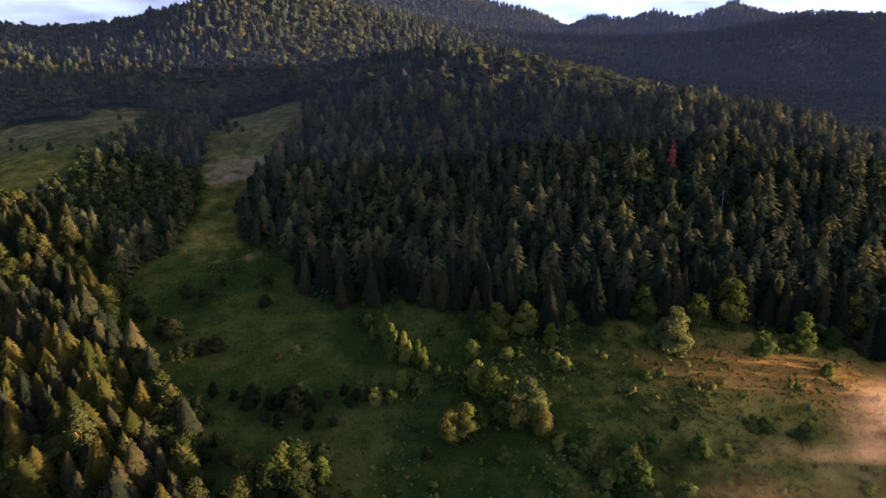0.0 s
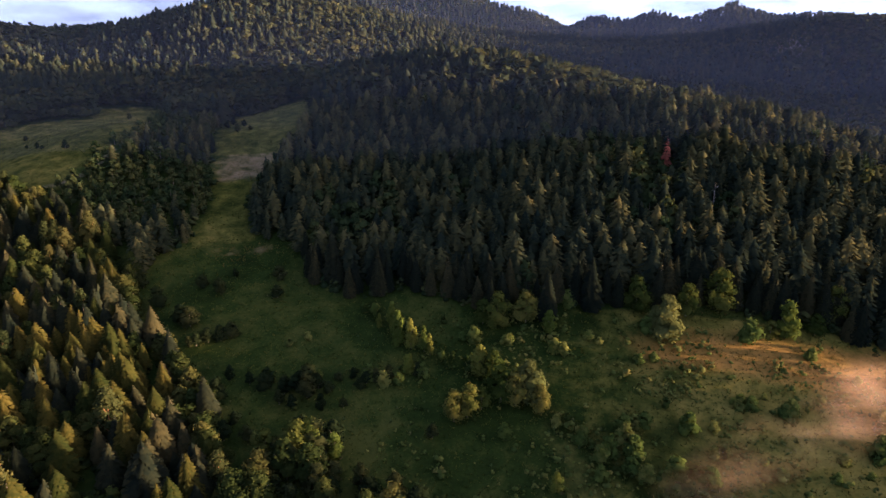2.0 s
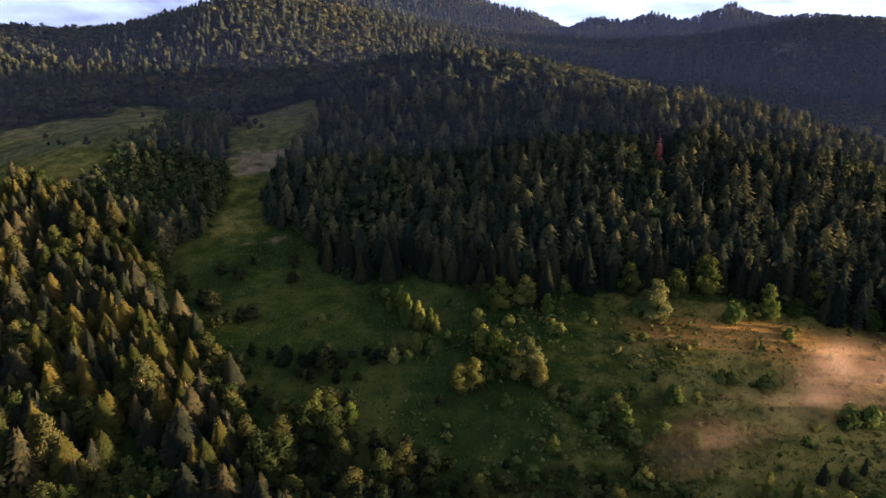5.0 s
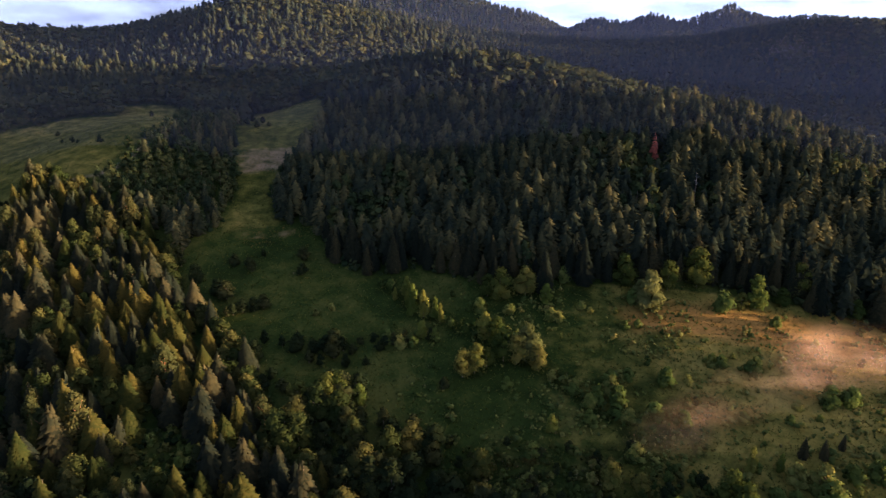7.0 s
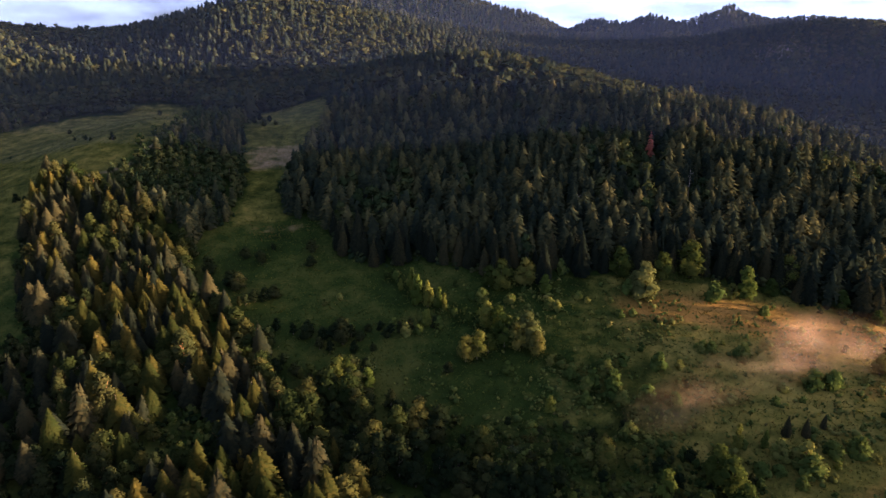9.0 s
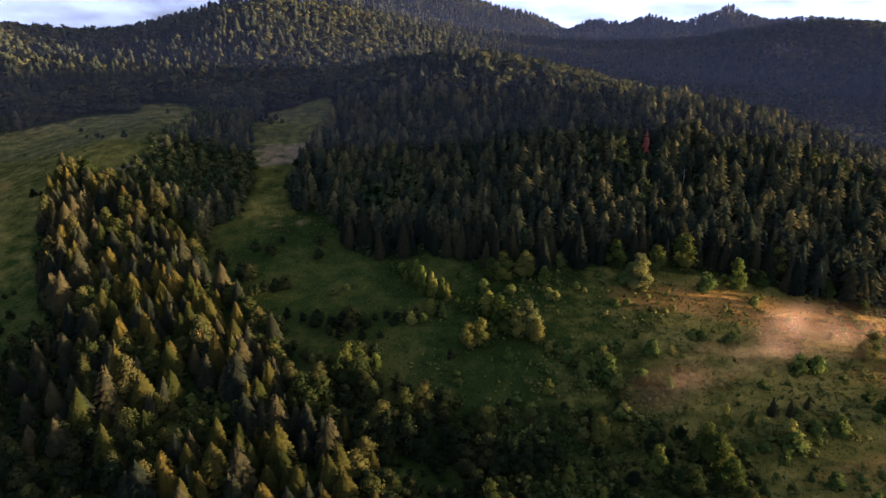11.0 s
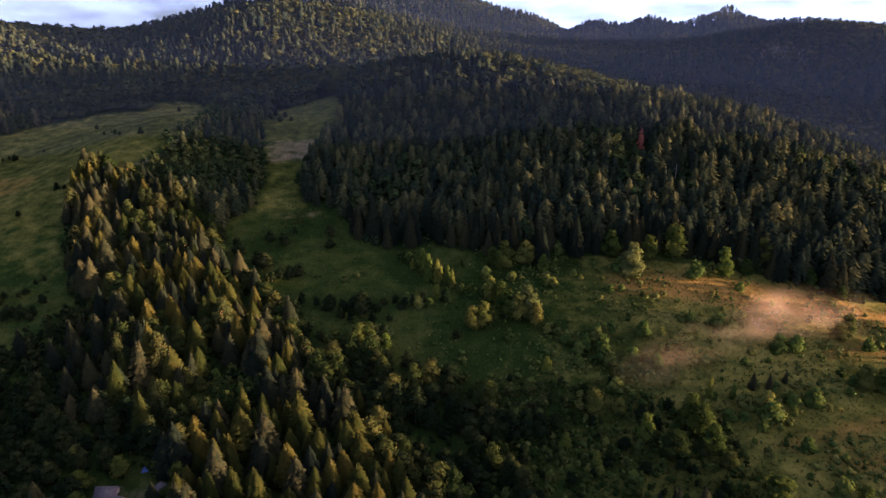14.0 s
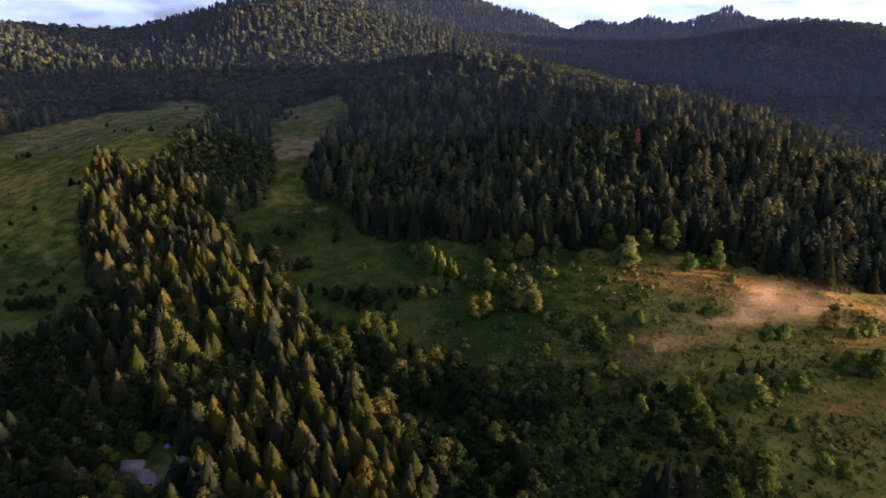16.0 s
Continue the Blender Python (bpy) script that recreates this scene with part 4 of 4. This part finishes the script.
WEED_LEAF = foliage("weed_foliage", (0.030, 0.050, 0.018), (0.055, 0.075, 0.026), (0.120, 0.105, 0.045), False)
tagged(bulk("tall_weeds", SHRUB_MID, wx, wy, rng.uniform(0.5, 1.5, len(wx)), np.full(len(wx), 1.1), [WEED_LEAF, BARK], "clumps of tall pale weeds scattered over the meadow"), category="weeds")


def tuft(r):
    V, F = [], []
    for b in range(5):
        a = r.uniform(0, 6.283)
        d = r.uniform(0.1, 0.5)
        o = len(V)
        V += [(d * math.cos(a) - 0.22 * math.sin(a), d * math.sin(a) + 0.22 * math.cos(a), 0), (d * math.cos(a) + 0.22 * math.sin(a), d * math.sin(a) - 0.22 * math.cos(a), 0),
              (d * 1.9 * math.cos(a), d * 1.9 * math.sin(a), r.uniform(0.6, 1.0))]
        F.append((o, o + 1, o + 2))
    return np.array(V), np.array(F), np.zeros(5, int), None


GRASS_BLADES = foliage("grass_blades", (0.014, 0.025, 0.006), (0.044, 0.058, 0.012), (0.150, 0.138, 0.034), False)
HAY_BLADES = foliage("hay_blades", (0.07, 0.055, 0.016), (0.13, 0.085, 0.025), (0.20, 0.125, 0.040), False)
TUFTS = [tuft(r) for _ in range(8)]
x, y = rng.uniform(-190, 230, 60000), rng.uniform(60, 310, 60000)
k = inside(VALLEY, x, y) & wedge(x, y)
fx, fy = rng.uniform(-480, -140, 30000), rng.uniform(120, 560, 30000)
f = (inside(LEFT_MEADOW, fx, fy) | inside(STRIP, fx, fy)) & wedge(fx, fy)
x, y = np.concatenate([x[k], fx[f]]), np.concatenate([y[k], fy[f]])
hay = rng.random(len(x)) < 0.16 * np.clip((x - 30) / 60, 0, 1)
for poly in DRY:
    hay |= rng.random(len(x)) < 0.7 * soft(poly, x, y, 14)
for name, m, mat, label in (("meadow_grass", ~hay, GRASS_BLADES, "rough uncut green meadow grass in tussocks"), ("dry_grass", hay, HAY_BLADES, "sun-bleached hay-coloured grass in tussocks")):
    tagged(bulk(name, TUFTS, x[m], y[m], rng.uniform(0.35, 0.85, m.sum()), rng.uniform(1.0, 1.7, m.sum()), [mat], label), category="grass")

# ---- single features of the hill forest ----


def dead_spruce(x, y, h):
    r = np.random.default_rng(5)
    z = float(land(np.array([x]), np.array([y]))[0])
    root = tagged(new("dead_spruce"), "dead spruce with rust-red needles among green spruces", "tree")
    root.matrix_basis = pose(x, y, z) @ Matrix.Diagonal((h, h, h, 1))
    c, t = conifer_crown(r, 15, 9, True, 0.24, 0.12, 0.4, 0.3), trunk_of(r, 0.013)
    part("trunk", tri_mesh("trunk", *t, [DEAD_WOOD]), root, "bleached bare trunk")
    part("crown", tri_mesh("crown", *c, [RED_NEEDLES]), root, "thin rust-red needles")


def snag(x, y, h):
    r = np.random.default_rng(int(abs(x) + y))
    z = float(land(np.array([x]), np.array([y]))[0])
    root = tagged(new("dead_tree"), "bare bleached dead trunk with short stubs", "tree", "dead trunks")
    root.matrix_basis = pose(x, y, z - 0.3, 1.5, -1) @ Matrix.Diagonal((h, h, h, 1))
    part("trunk", tri_mesh("trunk", *trunk_of(r, 0.013, 1.0), [DEAD_WOOD]), root)
    for k in range(6):
        zz, a = 0.35 + 0.1 * k, 2.4 * k
        part("branch", tri_mesh("branch", *tube([(0, 0, zz), (0.05 * math.cos(a), 0.05 * math.sin(a), zz + 0.02), (0.08 * math.cos(a), 0.08 * math.sin(a), zz + 0.05)], [0.005, 0.004, 0.001], 4), [DEAD_WOOD]), root)


dead_spruce(84, 361, 19)
for sx, sy, sh in ((101, 318, 20), (33, 292, 19), (-52, 282, 20), (24, 262, 17)):
    snag(sx, sy, sh)

# ---- the farmstead in the wood ----
ROOF = plain("weathered_grey_violet_roof", (0.075, 0.058, 0.062), (0.14, 0.11, 0.115), 1.2)
LIME = plain("limewashed_wall", (0.32, 0.30, 0.28), (0.43, 0.41, 0.38), 0.8, 0.9, 0.15)
PLANKS = plain("grey_weathered_planks", (0.16, 0.13, 0.10), (0.30, 0.25, 0.20), 2.5)
GLASS = plain("dark_window_glass", (0.02, 0.022, 0.026), (0.035, 0.04, 0.045), 3.0, 0.12, 0.02)
BRICKS = plain("chimney_brick", (0.25, 0.11, 0.08), (0.38, 0.18, 0.12), 4.0)
TARP = plain("blue_tarpaulin", (0.015, 0.032, 0.13), (0.03, 0.06, 0.22), 1.6, 0.45, 0.4)


def box(x0, x1, y0, y1, z0, z1):
    V = [(a, b, c) for c in (z0, z1) for a, b in ((x0, y0), (x1, y0), (x1, y1), (x0, y1))]
    Q = [(3, 2, 1, 0), (4, 5, 6, 7), (0, 1, 5, 4), (1, 2, 6, 5), (2, 3, 7, 6), (3, 0, 4, 7)]
    return V, [t for q in Q for t in ((q[0], q[1], q[2]), (q[0], q[2], q[3]))]


def gable_house(x, y, turn, w, d, eave, ridge, label, wall, windows, chimney):
    z = float(land(np.array([x]), np.array([y]))[0])
    root = tagged(new("house"), label, "house")
    root.matrix_basis = pose(x, y, z - 0.3, 0, 0, turn)
    hw, hd = w / 2, d / 2
    V, F = box(-hw, hw, -hd, hd, 0, eave)
    V += [(0, -hd, ridge - 0.12), (0, hd, ridge - 0.12)]
    F += [(4, 5, 8), (7, 9, 6), (4, 8, 9), (4, 9, 7), (5, 6, 9), (5, 9, 8)]
    part("wall", tri_mesh("wall", V, F, [wall]), root)
    over, th = 0.55, 0.16
    slope = (ridge - eave) / hw
    for side in (-1, 1):
        ex, ez = side * (hw + over), eave - over * slope
        V = [(0, -hd - over, ridge), (0, hd + over, ridge), (ex, hd + over, ez), (ex, -hd - over, ez)]
        V += [(a, b, c + th) for a, b, c in V]
        F = [(0, 1, 2), (0, 2, 3), (4, 6, 5), (4, 7, 6), (0, 3, 7), (0, 7, 4), (1, 5, 6), (1, 6, 2), (2, 6, 7), (2, 7, 3), (0, 4, 5), (0, 5, 1)]
        part("roof_slope", tri_mesh("roof_slope", V, F, [ROOF]), root)
    part("ridge_cap", tri_mesh("ridge_cap", *box(-0.18, 0.18, -hd - over, hd + over, ridge + 0.02, ridge + 0.24), [ROOF]), root)
    for wx, wz, ww, wh in windows:
        win = part("window", tri_mesh("window", *box(wx - ww / 2, wx + ww / 2, -hd - 0.03, -hd + 0.05, wz, wz + wh), [GLASS]), root, "dark glass")
        part("sill", tri_mesh("sill", *box(wx - ww / 2 - 0.08, wx + ww / 2 + 0.08, -hd - 0.06, -hd - 0.035, wz - 0.08, wz), [PLANKS]), win)
        part("lintel", tri_mesh("lintel", *box(wx - ww / 2 - 0.08, wx + ww / 2 + 0.08, -hd - 0.06, -hd - 0.035, wz + wh, wz + wh + 0.08), [PLANKS]), win)
    if chimney:
        part("chimney", tri_mesh("chimney", *join([box(0.5, 1.2, 0.2, 0.9, ridge - 1.0, ridge + 0.9), box(0.42, 1.28, 0.12, 0.98, ridge + 0.9, ridge + 1.02)]), [BRICKS]), root)
        part("door", tri_mesh("door", *box(hw - 0.03, hw + 0.05, -0.5, 0.45, 0.3, 2.3), [PLANKS]), root)


gable_house(-126, 53, 48, 5.6, 8.0, 2.6, 5.2, "small white farmhouse with a weathered grey roof in a wooded yard", LIME, [(0.0, 3.0, 0.7, 0.7), (-1.4, 1.1, 0.8, 1.0), (1.4, 1.1, 0.8, 1.0)], True)
gable_house(-136, 60, 100, 4.6, 6.5, 2.3, 4.2, "grey plank barn with a weathered roof beside the farmhouse", PLANKS, [(0.0, 1.0, 0.8, 0.7)], False)
gable_house(-119, 64, 30, 3.6, 4.6, 2.2, 3.4, "small plank shed in the farm yard", PLANKS, [(0.0, 1.0, 0.5, 0.5)], False)


def tarp(x, y, w, d, h, label):
    z = float(land(np.array([x]), np.array([y]))[0])
    r = np.random.default_rng(int(w * 10))
    n = 9
    V = [((i / (n - 1) - 0.5) * w, (j / (n - 1) - 0.5) * d, max(0.02, h * math.sin(math.pi * i / (n - 1)) ** 0.6 * math.sin(math.pi * j / (n - 1)) ** 0.6 + r.normal(0, 0.05))) for j in range(n) for i in range(n)]
    F = []
    for j in range(n - 1):
        for i in range(n - 1):
            a = j * n + i
            F += [(a, a + 1, a + n + 1), (a, a + n + 1, a + n)]
    o = tagged(new("tarpaulin", tri_mesh("tarpaulin", V, F, [TARP])), label, "tarpaulin")
    o.matrix_basis = pose(x, y, z, 0, 0, 25)


tarp(-131, 74, 2.8, 2.6, 1.3, "blue tarpaulin over a stack in the yard")
tarp(-142, 57, 2.4, 2.0, 1.1, "small blue tarpaulin beside the barn")

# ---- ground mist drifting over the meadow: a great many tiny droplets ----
MIST = bpy.data.materials.new("sun_tinted_mist")
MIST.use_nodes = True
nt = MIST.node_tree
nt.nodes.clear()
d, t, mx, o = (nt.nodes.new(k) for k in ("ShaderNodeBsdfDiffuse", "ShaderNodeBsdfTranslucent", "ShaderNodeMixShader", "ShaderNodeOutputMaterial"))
# Mist is white; the low sun's warmth is put into this colour.
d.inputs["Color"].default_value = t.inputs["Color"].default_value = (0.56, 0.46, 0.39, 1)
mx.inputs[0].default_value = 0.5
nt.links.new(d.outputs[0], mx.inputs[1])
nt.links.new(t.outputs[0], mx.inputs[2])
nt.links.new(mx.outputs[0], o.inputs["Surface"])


def mist(label, wisps, size):
    """Billows strung along each wisp: line start and end, half-width, lift, droplets."""
    P = []
    for ax, ay, bx, by, wide, lift, n in wisps:
        knots = max(5, int(math.hypot(bx - ax, by - ay) / 3.5))
        f = rng.random(knots)
        kx, ky = ax + f * (bx - ax) + rng.normal(0, wide * 0.55, knots), ay + f * (by - ay) + rng.normal(0, wide * 0.55, knots)
        ks, kl = wide * rng.uniform(0.35, 0.9, knots), lift * rng.uniform(0.3, 1.0, knots)
        pick = rng.integers(0, knots, n)
        q = rng.normal(0, 1, (n, 3))
        px, py = kx[pick] + q[:, 0] * ks[pick] * 1.5, ky[pick] + q[:, 1] * ks[pick] * 0.8
        P.append(np.stack([px, py, land(px, py) + 0.6 + np.abs(q[:, 2]) * kl[pick] + kl[pick] * 0.5], 1))
    P = np.concatenate(P)
    n = len(P)
    a, b = rng.normal(0, 1, (n, 3)), rng.normal(0, 1, (n, 3))
    V = np.stack([P, P + a * size / 2, P + b * size / 2], 1).reshape(-1, 3)
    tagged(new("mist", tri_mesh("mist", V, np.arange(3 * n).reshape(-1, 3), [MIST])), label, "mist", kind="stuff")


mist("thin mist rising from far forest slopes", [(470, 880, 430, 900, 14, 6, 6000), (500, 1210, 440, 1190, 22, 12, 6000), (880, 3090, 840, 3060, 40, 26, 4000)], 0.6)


def haze(y, strength, low, high):
    """A thin upright sheet across the valley, coloured blue to stand for haze, fading out upwards."""
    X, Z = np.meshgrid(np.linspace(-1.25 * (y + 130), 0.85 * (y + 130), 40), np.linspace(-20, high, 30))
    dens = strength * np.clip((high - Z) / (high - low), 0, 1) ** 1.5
    ny, nx = X.shape
    i = (np.arange(ny - 1)[:, None] * nx + np.arange(nx - 1)[None]).ravel()
    F = np.concatenate([np.stack([i, i + 1, i + nx + 1], 1), np.stack([i, i + nx + 1, i + nx], 1)])
    me = tri_mesh("haze", np.stack([X.ravel(), np.full(X.size, float(y)), Z.ravel()], 1), F, [HAZE])
    me.attributes.new("veil", "FLOAT", "POINT").data.foreach_set("value", dens.ravel().astype(np.float32))
    tagged(new("haze", me), "thin blue sheet painted as evening haze before the far forest slopes", "haze", kind="stuff")


HAZE, N, L = nodes_of("blue_haze_sheet")
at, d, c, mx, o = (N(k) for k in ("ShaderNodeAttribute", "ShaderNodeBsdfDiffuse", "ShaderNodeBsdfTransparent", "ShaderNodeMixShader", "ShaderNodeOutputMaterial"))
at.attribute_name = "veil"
# Distance haze as a flat blue colour, mixed over whatever stands behind.
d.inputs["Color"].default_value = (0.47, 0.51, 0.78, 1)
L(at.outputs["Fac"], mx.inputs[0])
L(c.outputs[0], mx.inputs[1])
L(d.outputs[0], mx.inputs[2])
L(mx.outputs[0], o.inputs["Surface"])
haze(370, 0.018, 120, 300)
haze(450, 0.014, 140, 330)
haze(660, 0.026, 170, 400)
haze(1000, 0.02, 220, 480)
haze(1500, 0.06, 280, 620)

VAPOUR, N, L = nodes_of("sun_tinted_vapour")
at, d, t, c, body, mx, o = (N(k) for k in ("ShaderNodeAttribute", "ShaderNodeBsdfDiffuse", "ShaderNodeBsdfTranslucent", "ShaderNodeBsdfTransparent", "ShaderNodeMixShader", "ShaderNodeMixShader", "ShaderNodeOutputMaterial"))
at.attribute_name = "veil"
# Warm sunlight on white vapour, painted into its colour.
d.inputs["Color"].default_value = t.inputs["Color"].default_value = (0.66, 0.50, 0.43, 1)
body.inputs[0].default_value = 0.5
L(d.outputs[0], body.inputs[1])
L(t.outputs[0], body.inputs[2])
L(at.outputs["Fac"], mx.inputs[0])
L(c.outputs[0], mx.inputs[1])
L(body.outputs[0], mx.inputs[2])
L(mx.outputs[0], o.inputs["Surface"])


# banks of mist: middle, half-length, half-width, bearing of the long side in degrees, thickness
BANKS = ((136, 217, 14, 9, 8, 0.052), (172, 212, 26, 9, -4, 0.030), (106, 190, 36, 8, 27, 0.026), (62, 160, 19, 7, 24, 0.011), (140, 199, 24, 8, 16, 0.024), (8, 130, 20, 12, -14, 0.016))


def mist_layer(k, lift):
    """One thin layer of mist that follows the ground, torn into soft wisps and fading out on all sides."""
    xs, ys = np.arange(-36, 206, 1.8), np.arange(122, 246, 1.8)
    X, Y = np.meshgrid(xs, ys)
    x, y = X.ravel() - 0.5 * lift, Y.ravel() + 0.25 * lift
    u, v = x + 5 * np.sin(y / 11 + 0.5 * k), y + 4 * np.sin(x / 13 + 1.3)
    cloud = np.zeros(len(x))
    for j in range(1, 7):
        a, b = math.cos(1.7 * j), math.sin(1.7 * j)
        cloud += np.sin((u * a + v * b) * 0.075 * j**0.9 + 2.1 * j + 0.25 * k + 1.5 * np.sin((v * a - u * b) * 0.05 * j)) / j**0.7
    veil = np.zeros(len(x))
    for cx, cy, rx, ry, turn, thick in BANKS:
        c, q = math.cos(radians(turn)), math.sin(radians(turn))
        p, w = ((x - cx) * c + (y - cy) * q) / rx, ((y - cy) * c - (x - cx) * q) / ry
        veil += thick * np.exp(-(p**2) - w**2 * 0.8)
    veil *= np.clip(0.7 + 0.5 * cloud, 0.06, 1.9) * math.exp(-((lift - 4.5) / 6.5) ** 2)
    nx = len(xs)
    i = (np.arange(len(ys) - 1)[:, None] * nx + np.arange(nx - 1)[None]).ravel()
    i = i[veil[i] > 0.002]
    F = np.concatenate([np.stack([i, i + 1, i + nx + 1], 1), np.stack([i, i + nx + 1, i + nx], 1)])
    used, F = np.unique(F, return_inverse=True)
    F = F.reshape(-1, 3)
    V = np.stack([X.ravel(), Y.ravel(), land(X.ravel(), Y.ravel()) + lift], 1)[used]
    # One normal for all, tilted sunwards so flat layers look sunlit.
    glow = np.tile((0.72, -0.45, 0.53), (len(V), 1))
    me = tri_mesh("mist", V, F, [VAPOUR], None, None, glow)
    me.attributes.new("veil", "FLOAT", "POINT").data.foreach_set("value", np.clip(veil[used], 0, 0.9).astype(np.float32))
    tagged(new("mist", me), "low evening mist over the meadow, tinted warm as by the sun", "mist", kind="stuff")


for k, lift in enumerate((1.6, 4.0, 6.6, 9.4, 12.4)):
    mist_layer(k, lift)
